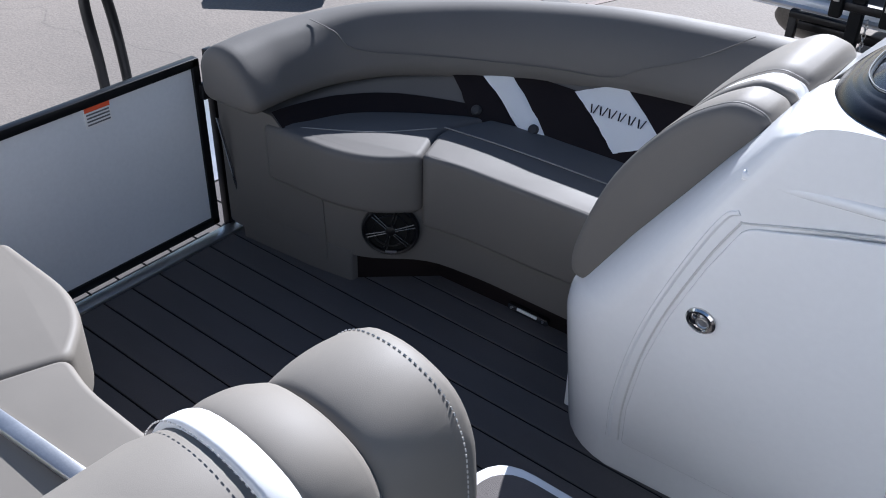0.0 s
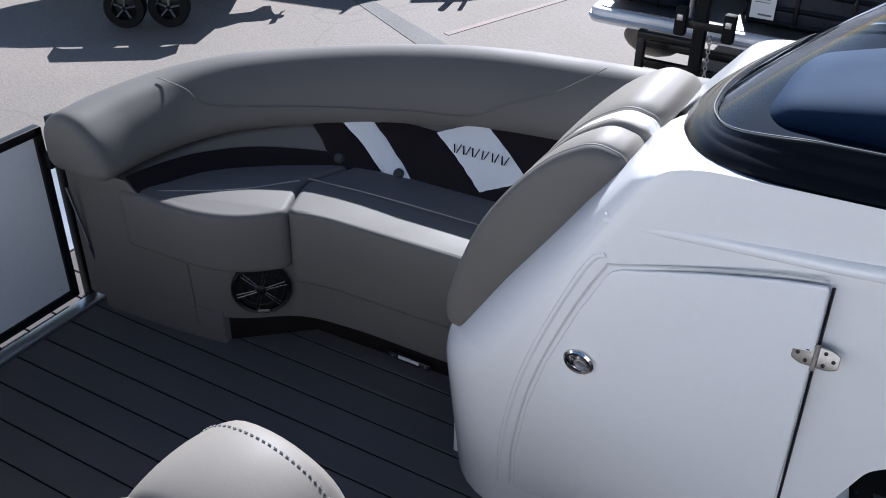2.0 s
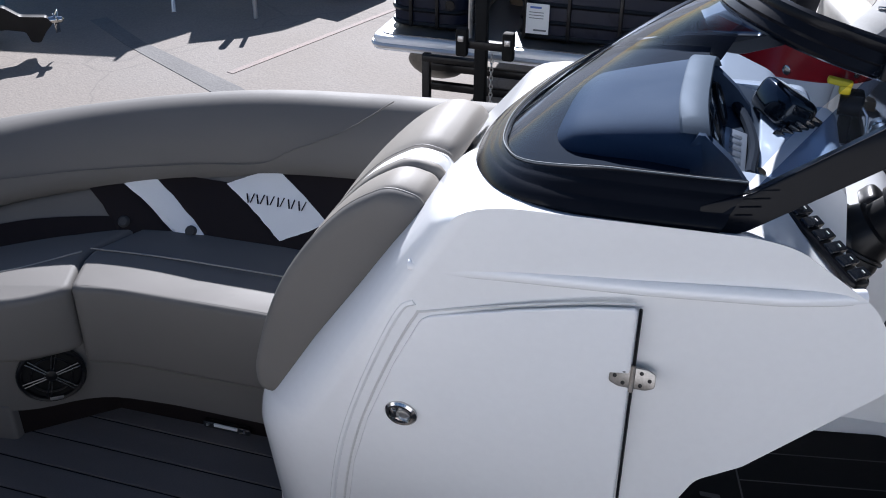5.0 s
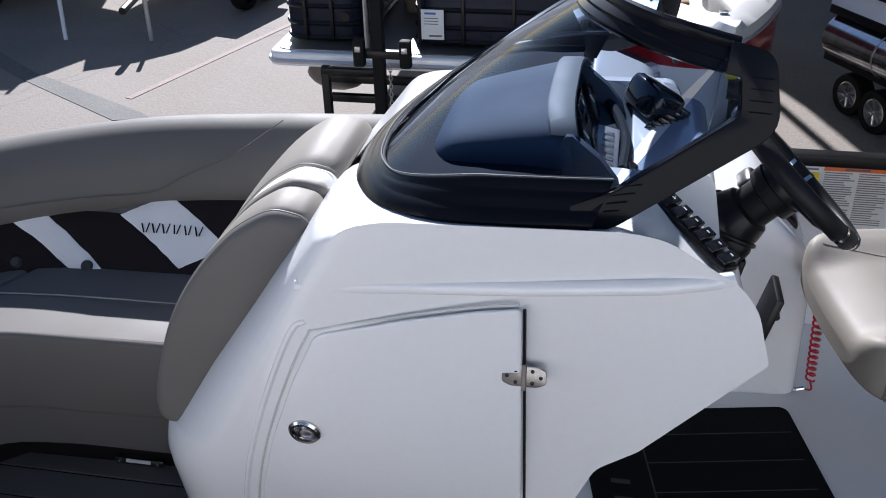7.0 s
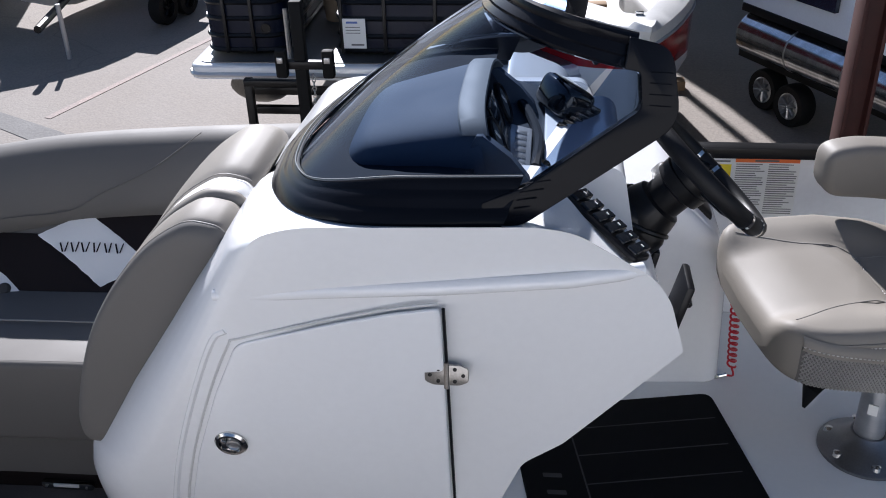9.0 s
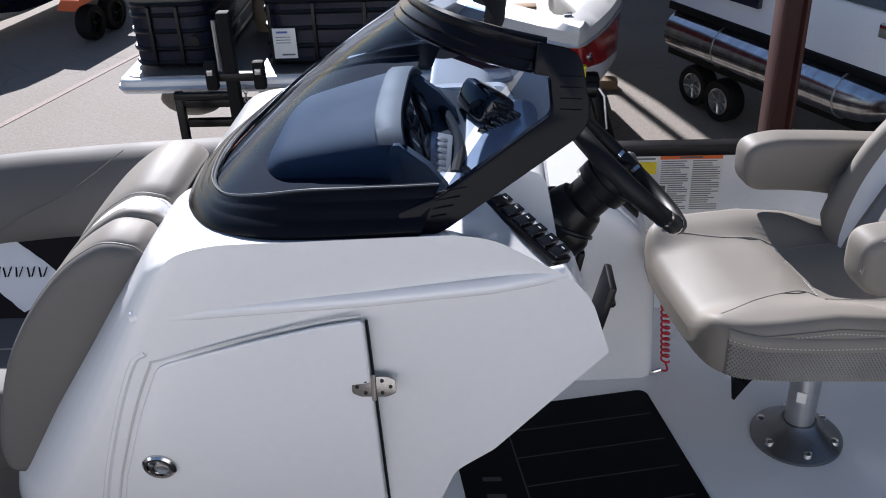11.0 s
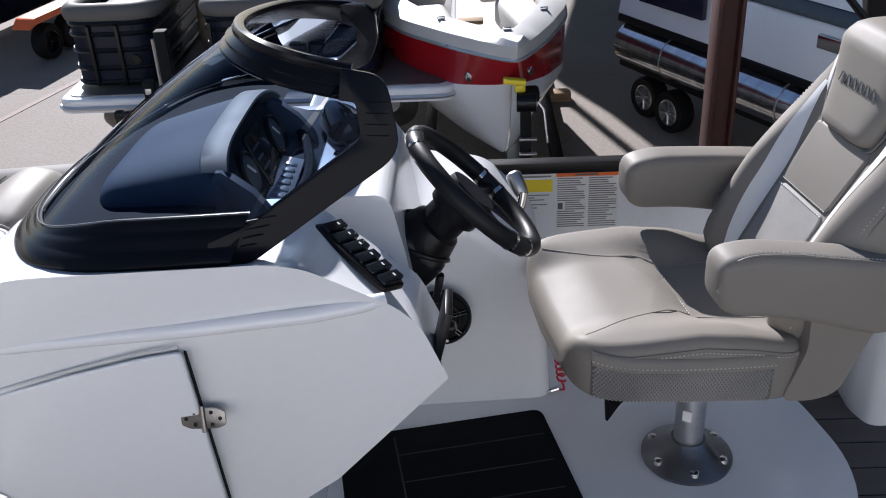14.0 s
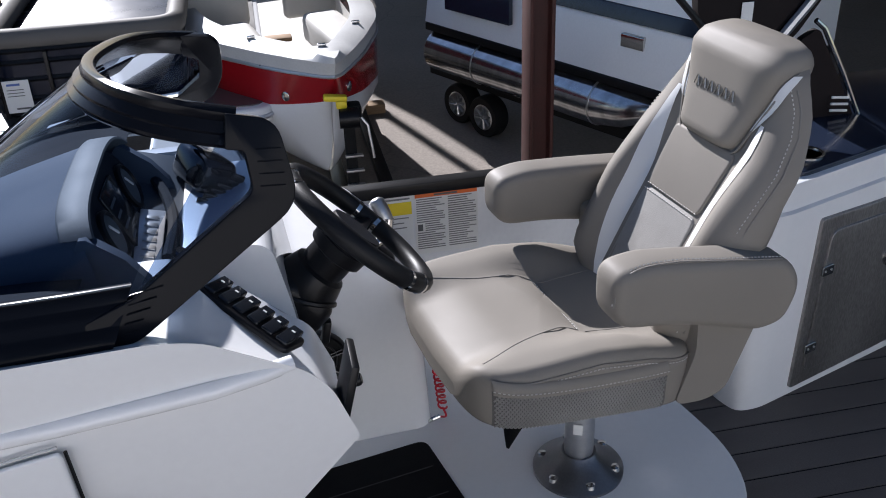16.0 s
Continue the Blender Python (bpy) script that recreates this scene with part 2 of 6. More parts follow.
def sweep(path, prof, ends=0.0, steps=5, scale=None):
    """Sweeps a closed profile of (to the right of the way, up) along a path; ends: the length of rounded ends."""
    ps = [Vector((*p, 0)) if len(p) == 2 else Vector(p) for p in path]
    cx = sum(p[0] for p in prof) / len(prof)
    cz = sum(p[1] for p in prof) / len(prof)
    d = [0]
    for a, b in zip(ps, ps[1:]):
        d.append(d[-1] + (b - a).length)
    rings = []

    def ring(p, t, s, f=1.0):
        nrm = Vector((t.y, -t.x, 0)).normalized()
        return [p + nrm * ((cx + (u - cx) * s) * f) + Vector((0, 0, cz + (v - cz) * s)) for u, v in prof]

    for i, p in enumerate(ps):
        t = (ps[min(i + 1, len(ps) - 1)] - ps[max(i - 1, 0)]).normalized()
        f = scale(d[i] / d[-1]) if scale else 1.0
        if i == 0 and ends:
            for j in range(steps):
                a = math.pi / 2 * j / steps
                rings.append(ring(p - t * ends * math.cos(a) + t * ends * 0, t, 0.02 + 0.98 * (1 - (1 - math.sin(a)) * 0.9) if j else 0.35, f))
        rings.append(ring(p, t, 1.0, f))
        if i == len(ps) - 1 and ends:
            for j in reversed(range(steps)):
                a = math.pi / 2 * j / steps
                rings.append(ring(p + t * ends * math.cos(a), t, 0.02 + 0.98 * (1 - (1 - math.sin(a)) * 0.9) if j else 0.35, f))
    return loft(rings)


def tube(pts, r, n=10, closed=False, flat=1.0):
    """A round bar along the points."""
    ps = [Vector(p) for p in pts]
    rings = []
    up = Vector((0, 0, 1))
    prev = None
    for i, p in enumerate(ps):
        if closed:
            t = (ps[(i + 1) % len(ps)] - ps[i - 1]).normalized()
        else:
            t = (ps[min(i + 1, len(ps) - 1)] - ps[max(i - 1, 0)]).normalized()
        a = t.cross(up if prev is None else prev)
        if a.length < 1e-4:
            a = t.cross(Vector((1, 0, 0)))
        a.normalize()
        b = a.cross(t).normalized()
        prev = b
        rr = r[i] if isinstance(r, (list, tuple)) else r
        rings.append([p + a * math.cos(6.28319 * k / n) * rr + b * math.sin(6.28319 * k / n) * rr * flat for k in range(n)])
    if closed:
        rings.append(rings[0])
        bm = loft(rings, caps=False)
        bmesh.ops.remove_doubles(bm, verts=bm.verts, dist=1e-6)
        return bm
    return loft(rings)


def slab(outline, place, thick, bevel=0.0, segs=3):
    """An outline of 2D points set into the world by place(u, v, w), with a thickness w from 0, edges bevelled."""
    bm = bmesh.new()
    a = [bm.verts.new(place(u, v, 0)) for u, v in outline]
    b = [bm.verts.new(place(u, v, thick)) for u, v in outline]
    k = len(a)
    bm.faces.new(a)
    top = bm.faces.new(b)
    for i in range(k):
        bm.faces.new((a[i], a[(i + 1) % k], b[(i + 1) % k], b[i]))
    bmesh.ops.recalc_face_normals(bm, faces=bm.faces)
    if bevel:
        es = [e for e in top.edges]
        bmesh.ops.bevel(bm, geom=es, offset=bevel, segments=segs, affect="EDGES", profile=0.5, clamp_overlap=True)
    return bm


def pillow(outline, place, thick, bevel, segs=5):
    """A padded outline, both sides rounded."""
    bm = bmesh.new()
    a = [bm.verts.new(place(u, v, 0)) for u, v in outline]
    b = [bm.verts.new(place(u, v, thick)) for u, v in outline]
    k = len(a)
    f0, f1 = bm.faces.new(a), bm.faces.new(b)
    for i in range(k):
        bm.faces.new((a[i], a[(i + 1) % k], b[(i + 1) % k], b[i]))
    bmesh.ops.recalc_face_normals(bm, faces=bm.faces)
    bmesh.ops.bevel(bm, geom=list(set(f0.edges) | set(f1.edges)), offset=bevel, segments=segs, affect="EDGES", profile=0.5, clamp_overlap=True)
    return bm


def box(c, size, bevel=0.0, m=None, segs=2):
    bm = bmesh.new()
    bmesh.ops.create_cube(bm, size=1.0)
    bmesh.ops.scale(bm, vec=size, verts=bm.verts)
    if bevel:
        bmesh.ops.bevel(bm, geom=list(bm.edges), offset=bevel, segments=segs, affect="EDGES", profile=0.5, clamp_overlap=True)
    if m is not None:
        bmesh.ops.transform(bm, matrix=m, verts=bm.verts)
    bmesh.ops.translate(bm, vec=c, verts=bm.verts)
    return bm


def turned(profile, m, n=24):
    """A body of revolution: profile of (radius, height), stood at the pose m."""
    rings = [[m @ Vector((r * math.cos(6.28319 * k / n), r * math.sin(6.28319 * k / n), h)) for k in range(n)] for r, h in profile]
    return loft(rings)


def facing(p, nrm, spin=0.0):
    """A pose at p whose z axis points along nrm."""
    q = Vector(nrm).to_track_quat("Z", "Y").to_matrix().to_4x4()
    return Matrix.Translation(p) @ q @ pose(0, 0, 0, 0, 0, spin)


def xz(y):
    return lambda u, v, w: (u, y + w, v)


def xy(z):
    return lambda u, v, w: (u, v, z + w)


def stitches(pts, parent, pitch=0.009, r=0.0012, mat=None):
    """A row of short threads along a line."""
    pts = [Vector(p) for p in pts]
    total = sum((q - p).length for p, q in zip(pts, pts[1:]))
    n = max(4, int(total / pitch))
    line = resample(pts, 2 * n)
    bm = bmesh.new()
    for k in range(n):
        a, c = line[2 * k], line[2 * k + 1]
        d = (c - a)
        if d.length < 1e-6:
            continue
        d.normalize()
        s = d.cross(Vector((0.3, 0.2, 1))).normalized() * r
        u = d.cross(s).normalized() * r
        va = [bm.verts.new(a + o) for o in (s, u, -s, -u)]
        vc = [bm.verts.new(c + o) for o in (s, u, -s, -u)]
        for i in range(4):
            bm.faces.new((va[i], va[(i + 1) % 4], vc[(i + 1) % 4], vc[i]))
        bm.faces.new(va[::-1])
        bm.faces.new(vc)
    ob = part("stitching", bm, mat or STITCH, parent, "pale stitched thread")
    return ob


# ---- ground and deck ----
GROUND_Z = -0.97
bm = bmesh.new()
bmesh.ops.create_grid(bm, x_segments=8, y_segments=8, size=150)
bmesh.ops.translate(bm, vec=(0, 0, GROUND_Z), verts=bm.verts)
ground = tagged(part("ground", bm, ASPHALT), "weathered grey-brown asphalt yard with fine cracks", "ground", kind="structure")

floor = tagged(part("floor", box((0.6, -0.06, -0.045), (6.0, 2.62, 0.08), 0.004), GAP), "dark deck underlay of the boat", "floor", kind="structure")
PITCH = 0.10


def deck_planks():
    me = None
    y = -1.39
    while y < 1.15:
        if me is None:
            ob = part("plank", box((0.6, 0, -0.0025), (5.96, PITCH - 0.006, 0.005), 0.0012, segs=1), PLANK)
            me = ob.data
        else:
            ob = new("plank", me)
        ob.location = (0, y + PITCH / 2, 0)
        ob.parent = floor
        y += PITCH


deck_planks()

# plain floats under the deck
for y in (-0.85, 0.75):
    part("float", tube([(-2.4, y, -0.53), (-2.2, y, -0.53), (3.4, y, -0.53), (3.5, y, -0.53)], [0.25, 0.435, 0.435, 0.40], 24), STEEL, floor, "plain metal float")
# starboard fence
wall = tagged(part("wall_starboard", box((0.62, 1.235, 0.325), (3.4, 0.03, 0.65), 0.003), PANEL), "white painted aluminium fence panel", "fence", kind="structure")
part("top_rail", box((0.62, 1.232, 0.666), (3.4, 0.045, 0.034), 0.005), BLACK, wall, "black rail")


# ---- console ----
def face_y(x, z):
    return 0.046 * x - 0.176 * (z - 0.80) + 0.07 * (max(0.0, x - 0.15) / 0.25) ** 2


console = begin("helm_console", (-0.2, 0.6, 0.0), "glossy white moulded fibreglass helm console with a storage door", "helm console")
OUT = [(-0.60, 0.0), (-0.62, 0.45), (-0.60, 0.52), (-0.285, 1.085), (-0.22, 1.105), (0.15, 1.108), (0.205, 1.094), (0.325, 0.992), (0.362, 0.93), (0.399, 0.797),
       (0.197, 0.615), (0.128, 0.562), (0.07, 0.40), (0.07, 0.0)]
FULL = [(-0.79, 0.0), (-0.79, 0.42), (-0.765, 0.49), (-0.345, 1.055), (-0.25, 1.075), (0.15, 1.075), (0.19, 1.055), (0.29, 0.965), (0.345, 0.905), (0.380, 0.79),
        (0.19, 0.615), (0.12, 0.562), (0.07, 0.40), (0.07, 0.0)]


def console_rings():
    rings = []
    for i in range(9):
        a = math.pi / 2 * i / 8
        s, c = math.sin(a), 1 - math.cos(a)
        pts = []
        for (x0, z0), (x1, z1) in zip(OUT, FULL):
            x, z = x0 + (x1 - x0) * s, z0 + (z1 - z0) * s
            pts.append((x, z))
        pts = round_poly(pts, [0.005, 0.06, 0.06, 0.05, 0.05, 0.03, 0.03, 0.03, 0.03, 0.004, 0.006, 0.02, 0.04, 0.005], 4)
        rings.append([(x, face_y(x, z) + 0.17 * c + 0.004 * i, z) for x, z in pts])
    last = rings[-1]
    rings.append([(x, max(y + 0.02, 0.235), z) for x, y, z in last])
    return rings


part("body", loft(console_rings()), GEL, console)
INNER = [(-0.79, 0.0), (-0.79, 0.42), (-0.765, 0.49), (-0.335, 1.03), (-0.27, 1.045), (0.0, 1.045), (0.10, 1.0), (0.16, 0.90), (0.19, 0.72), (0.185, 0.645), (0.115, 0.575), (0.07, 0.40), (0.07, 0.0)]
INNER_R = [0.005, 0.06, 0.05, 0.05, 0.04, 0.02, 0.02, 0.02, 0.02, 0.01, 0.03, 0.03, 0.005]
part("inner_body", slab(round_poly(INNER, INNER_R, 4), xz(0.23), 0.53, 0.03), GEL, console)
part("low_body", slab(round_poly([(x, z * 0.72) for x, z in INNER], INNER_R, 4), xz(0.74), 0.45, 0.0), GEL, console)


def on_face(u, v, w):
    return (u, face_y(u, v) - w, v)


# storage door with its raised panel
DOOR = [(-0.515, 0.43), (-0.472, 0.575), (-0.407, 0.74), (-0.353, 0.853), (-0.336, 0.866), (-0.19, 0.909), (-0.078, 0.936), (-0.008, 0.947), (-0.004, 0.935), (-0.006, 0.30), (-0.006, 0.12), (-0.555, 0.12), (-0.548, 0.25)]
door = part("door", slab(round_poly(DOOR, 0.012, 3), on_face, 0.006, 0.004), GEL, console)
part("door_gap", tube([on_face(0.0, z, 0.0) for z in (0.12, 0.5, 0.945)], 0.0028, 6), BLACK, console, "dark gap of the door")
# greyer tube along the door edge, colour standing in for the groove's shade
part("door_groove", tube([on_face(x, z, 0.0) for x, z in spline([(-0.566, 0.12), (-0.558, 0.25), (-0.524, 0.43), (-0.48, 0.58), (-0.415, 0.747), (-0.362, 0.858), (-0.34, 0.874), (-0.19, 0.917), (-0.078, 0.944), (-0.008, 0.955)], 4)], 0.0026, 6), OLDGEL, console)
part("door_lip", tube([on_face(x, z, -0.004) for x, z in spline([(-0.592, 0.12), (-0.584, 0.25), (-0.55, 0.43), (-0.505, 0.585), (-0.44, 0.755), (-0.388, 0.868), (-0.362, 0.89)], 4)], 0.0075, 8), GEL, console, "moulded lip round the door")
part("crease", tube([on_face(x, z, -0.0123) for x, z in ((-0.37, 0.961), (-0.30, 0.965), (-0.2, 0.972), (0.0, 0.982), (0.20, 0.997), (0.27, 1.001), (0.31, 1.002))], [0.009, 0.0128, 0.0134, 0.0134, 0.0132, 0.0129, 0.0115], 16), GEL, console, "moulded crease")


def latch():
    c = Vector(on_face(-0.402, 0.612, 0.006))
    m = facing(c, (0, -1, -0.176))
    ring = part("latch", turned([(0.031, 0), (0.031, 0.004), (0.027, 0.008), (0.022, 0.0075), (0.021, 0.003), (0.0, 0.003)], m, 28), CHROME, door, "round stainless latch")
    part("latch_barrel", turned([(0.014, 0.003), (0.014, 0.008), (0.011, 0.009), (0.009, 0.006), (0, 0.006)], m @ pose(0.006, 0, 0), 20), STEEL, ring)
    part("latch_tab", box((0, 0, 0), (0.012, 0.03, 0.005), 0.002, m @ pose(-0.013, 0.003, 0.005)), CHROME, ring)


latch()


def hinge():
    c = Vector(on_face(0.0, 0.80, 0.006))
    m = Matrix.Translation(c) @ Matrix.Rotation(-math.atan(0.176), 4, "X") @ Matrix.Rotation(radians(90), 4, "X")
    h = part("hinge", slab(round_poly([(-0.037, -0.012), (-0.022, -0.019), (0.022, -0.019), (0.037, -0.012), (0.037, 0.012), (0.022, 0.019), (-0.022, 0.019), (-0.037, 0.012)], 0.004, 2),
                           lambda u, v, w: m @ Vector((u, v, w)), 0.003, 0.001), HINGE, console, "stainless hinge")
    part("hinge_pin", tube([m @ Vector((0, v, 0.004)) for v in (-0.024, 0.024)], 0.0042, 8), HINGE, h)
    for u, v in ((-0.028, 0), (-0.014, 0.011), (-0.014, -0.011), (0.028, 0), (0.014, 0.011), (0.014, -0.011)):
        part("screw", turned([(0.0038, 0.002), (0.0034, 0.0042), (0, 0.0046)], m @ pose(u, v, 0), 8), BLACK, h, "dark countersunk screw")


hinge()

# side pod along the fence, with the throttle
POD = [(0.05, 0.135), (0.05, 0.97), (0.20, 0.91), (0.25, 0.80), (0.31, 0.735), (0.48, 0.71), (0.59, 0.60), (0.62, 0.54), (0.645, 0.135)]
pts = round_poly(POD, [0.005, 0.02, 0.03, 0.03, 0.04, 0.04, 0.05, 0.06, 0.005], 4)
rings = []
for i in range(6):
    a = math.pi / 2 * i / 5
    k = 0.04 * (1 - math.sin(a))
    rings.append([(x - k * (x > 0.1), 0.80 + 0.04 * (1 - math.cos(a)) + 0.10 * (0.6 - z) * (z < 0.6) + 0.06 * (x - 0.3), z - (k if z > 0.3 else 0)) for x, z in pts])
rings.append([(x, 1.215, z) for x, y, z in rings[-1]])
part("side_pod", loft(rings), GEL, console)


# ---- windscreen, dash and wheel ----
screen = begin("windscreen", (0.0, 0.5, 1.09), "tinted wraparound windscreen in a black moulded frame", "windscreen")
BASE = spline([(0.10, 0.016, 1.116), (0.0, 0.012, 1.116), (-0.13, 0.02, 1.112), (-0.222, 0.07, 1.098), (-0.278, 0.165, 1.082), (-0.298, 0.27, 1.072), (-0.300, 0.36, 1.068), (-0.288, 0.46, 1.066),
               (-0.26, 0.60, 1.062), (-0.222, 0.74, 1.056), (-0.175, 0.86, 1.048), (-0.10, 0.945, 1.04), (0.0, 0.985, 1.035), (0.07, 0.995, 1.03)], 6)


def loop_point(a):
    """The upper rim of the screen: a level bow, leaning a little to starboard; a runs from -1 to 1."""
    th = a * math.pi / 2
    u, v = abs(math.cos(th)) ** 0.795, math.copysign(abs(math.sin(th)) ** 0.795, a)
    x, y = 0.301 - 0.225 * u + 0.019 * v, 0.513 + 0.411 * v
    return Vector((x, y, 1.345 - 0.175 * (y - 0.104) - 0.234 * (x - 0.281)))


N = 60
bs, tp = resample(BASE, N), resample([loop_point(-1 + 1.71 * k / 80) for k in range(81)], N)
rings = []
for k in range(9):
    u = k / 8
    rings.append([b.lerp(t, u) + Vector((-0.010 * math.sin(math.pi * u), 0, 0.010 * math.sin(math.pi * u))) for b, t in zip(bs, tp)])
pane = part("pane", loft(rings, closed=False), SCREEN, screen, "tinted glazing")
# the flat cheek on the near side: a plane over (x, z)


def cheek(u, v, w):
    return (u + 0.124 * w, -0.009 + 0.1296 * (u - 0.114) + 0.2723 * (v - 1.094) - 0.957 * w, v + 0.26 * w)


def far_cheek(u, v, w):
    return (u, 0.875 + (1.23 - v) * 0.75 - w, v)


pane2 = part("pane", slab([(0.105, 1.12), (0.30, 1.24), (0.305, 1.315), (0.262, 1.33)], cheek, 0.003), SCREEN, screen, "tinted glazing")
pane3 = part("pane", slab([(0.05, 1.05), (0.14, 1.065), (0.20, 1.12), (0.205, 1.185), (0.17, 1.20)], far_cheek, 0.003), SCREEN, screen, "tinted glazing")
pane.visible_shadow = pane2.visible_shadow = pane3.visible_shadow = False
CHEEK = round_poly([(0.060, 1.089), (0.119, 1.089), (0.349, 1.229), (0.331, 1.337), (0.268, 1.353), (0.262, 1.309), (0.286, 1.304), (0.291, 1.253), (0.126, 1.148), (0.060, 1.126)],
                   [0.004, 0.02, 0.034, 0.026, 0.003, 0.003, 0.006, 0.012, 0.008, 0.004], 5)
side = part("side_frame", slab(CHEEK, lambda u, v, w: cheek(u, v, w - 0.018 - 0.005 * min(1.0, max(0.0, (0.115 - u) / 0.07)) ** 2), 0.024, 0.007, 3), FRAME, screen, "black moulded cheek frame")
part("side_frame", slab(round_poly([(0.03, 1.02), (0.10, 1.01), (0.209, 1.062), (0.238, 1.127), (0.242, 1.207), (0.226, 1.232), (0.165, 1.242), (0.165, 1.190), (0.195, 1.175), (0.189, 1.127), (0.137, 1.076), (0.03, 1.065)],
                                   [0.004, 0.02, 0.02, 0.02, 0.012, 0.012, 0.003, 0.003, 0.005, 0.008, 0.008, 0.004], 4), lambda u, v, w: far_cheek(u, v, w - 0.014), 0.030, 0.007), FRAME, screen)
for k in range(5):
    z = 1.100 + 0.0115 * k
    part("rib", tube([cheek(x, z + 0.10 * (x - 0.06), 0.0060) for x in (0.104 + 0.004 * k, 0.122 + 0.010 * k)], 0.0008, 6), FRAME, side)
for k in range(4):
    z = 1.258 + 0.0155 * k
    part("rib", tube([cheek(x, z - 0.10 * (x - 0.30), 0.0060) for x in (0.300, 0.332)], 0.0010, 6), FRAME, side)


def surface_frame(i):
    """Along the rim, down the glass, and out of it."""
    tg = (tp[min(i + 1, N - 1)] - tp[max(i - 1, 0)]).normalized()
    n = tg.cross(bs[i] - tp[i]).normalized()
    if n.z < 0:
        n = -n
    if n.dot(Vector((0.25, 0.5, 1.0)) - tp[i]) > 0:
        n = -n
    g = n.cross(tg).normalized()
    return tg, g if g.z < 0 else -g, n


rings = []
frames = [surface_frame(i) for i in range(N)]
for i in range(N):
    g = sum((frames[max(0, min(N - 1, i + d))][1] for d in range(-3, 4)), Vector()).normalized()
    n = sum((frames[max(0, min(N - 1, i + d))][2] for d in range(-3, 4)), Vector()).normalized()
    rings.append([tp[i] + g * a + n * b for a, b in ((-0.004, -0.004), (-0.007, 0.004), (-0.004, 0.012), (0.003, 0.016), (0.011, 0.013), (0.014, 0.009), (0.029, 0.010), (0.032, 0.006), (0.044, 0.006), (0.048, 0.002), (0.048, -0.006), (0.004, -0.008))])
part("top_frame", loft(rings), FRAME, screen)
# stepped base moulding
rings = []
mid = Vector((0.02, 0.50, 0))
for i, (b, t) in enumerate(zip(bs, tp)):
    tg = (bs[min(i + 1, N - 1)] - bs[max(i - 1, 0)]).normalized()
    n = Vector((tg.y, -tg.x, 0)).normalized()
    if n.dot(Vector((b.x, b.y, 0)) - mid) < 0:
        n = -n
    g = ((t - b) + Vector((0, 0, 0.12))).normalized()
    sc = 1.0 - 0.55 * min(1.0, max(0.0, (-n.x - 0.15) / 0.7))
    rings.append([b + n * (o * sc) + g * (h if h < 0 else h * sc) for o, h in ((0.034, -0.028), (0.039, -0.020), (0.038, -0.008), (0.034, -0.001), (0.0275, 0.001), (0.026, 0.004), (0.025, 0.016), (0.021, 0.024), (0.014, 0.027), (0.013, 0.030), (0.0125, 0.040), (0.008, 0.046), (0.003, 0.048), (-0.010, 0.044), (-0.012, -0.03))])
part("base_frame", loft(rings), FRAME, screen)
part("base_gasket", tube([r[11] + Vector((0, 0, 0.003)) for r in rings], 0.0013, 6), BROW, screen, "pale gasket lip")

dash = begin("dashboard_pod", (0.0, 0.5, 1.05), "slate blue moulded instrument hood with a silver brow and gauges", "dashboard")
HC = 0.395
rings = []
for k in range(19):
    a = (k / 18) ** 1.5
    x = -0.205 + 0.235 * a
    g = math.sqrt(max(0.0, 1 - (1 - min(1.0, a / 0.22)) ** 2)) if k else 0.05
    h, w = g * (0.056 + 0.068 * a ** 0.8), (0.35 + 0.65 * g) * (0.205 + 0.055 * a)
    rings.append([(x + 0.03 * (1 - math.sin(math.pi * j / 28)) * a, HC - w * math.copysign(abs(math.cos(math.pi * j / 28)) ** 0.62, math.cos(math.pi * j / 28)), 1.055 + (h + 0.004) * math.sin(math.pi * j / 28) ** 0.5 - 0.10 * (HC - w * math.cos(math.pi * j / 28) - 0.30) * g) for j in range(29)])
part("hood", loft(rings, closed=False), PODBLUE, dash, smooth=60)
rim2 = rings[-1][5:-5]
part("brow", loft([[(x + d, HC + (y - HC) * q, 1.055 + (z - 1.055) * q) for x, y, z in rim2] for d, q in ((-0.030, 0.99), (-0.026, 1.012), (0.004, 1.022), (0.016, 1.012), (0.018, 0.985), (0.004, 0.93), (-0.03, 0.90))], closed=False), BROW, dash, "grey satin brow")
for y0, y1 in ((HC - 0.246, HC - 0.225), (HC + 0.205, HC + 0.225)):
    dz = -0.10 * (y0 - 0.12)
    part("hood_arm", loft([[(0.032, y, 1.150 + dz), (0.042, y, 1.168 + dz), (0.052, y, 1.168 + dz), (0.098, y, 1.130 + dz), (0.128, y - 0.015, 1.098 + dz), (0.140, y - 0.015, 1.055 + dz), (0.032, y, 1.04 + dz)] for y in (y0, y1)]), PODBLUE, dash)


def on_dash(u, v, w):
    """Across the boat, up the tilted instrument face, and out of it."""
    return (0.052 - 0.40 * v + 0.93 * w, 0.385 + u, 1.105 + 0.92 * v + 0.37 * w - 0.10 * (u + 0.1))


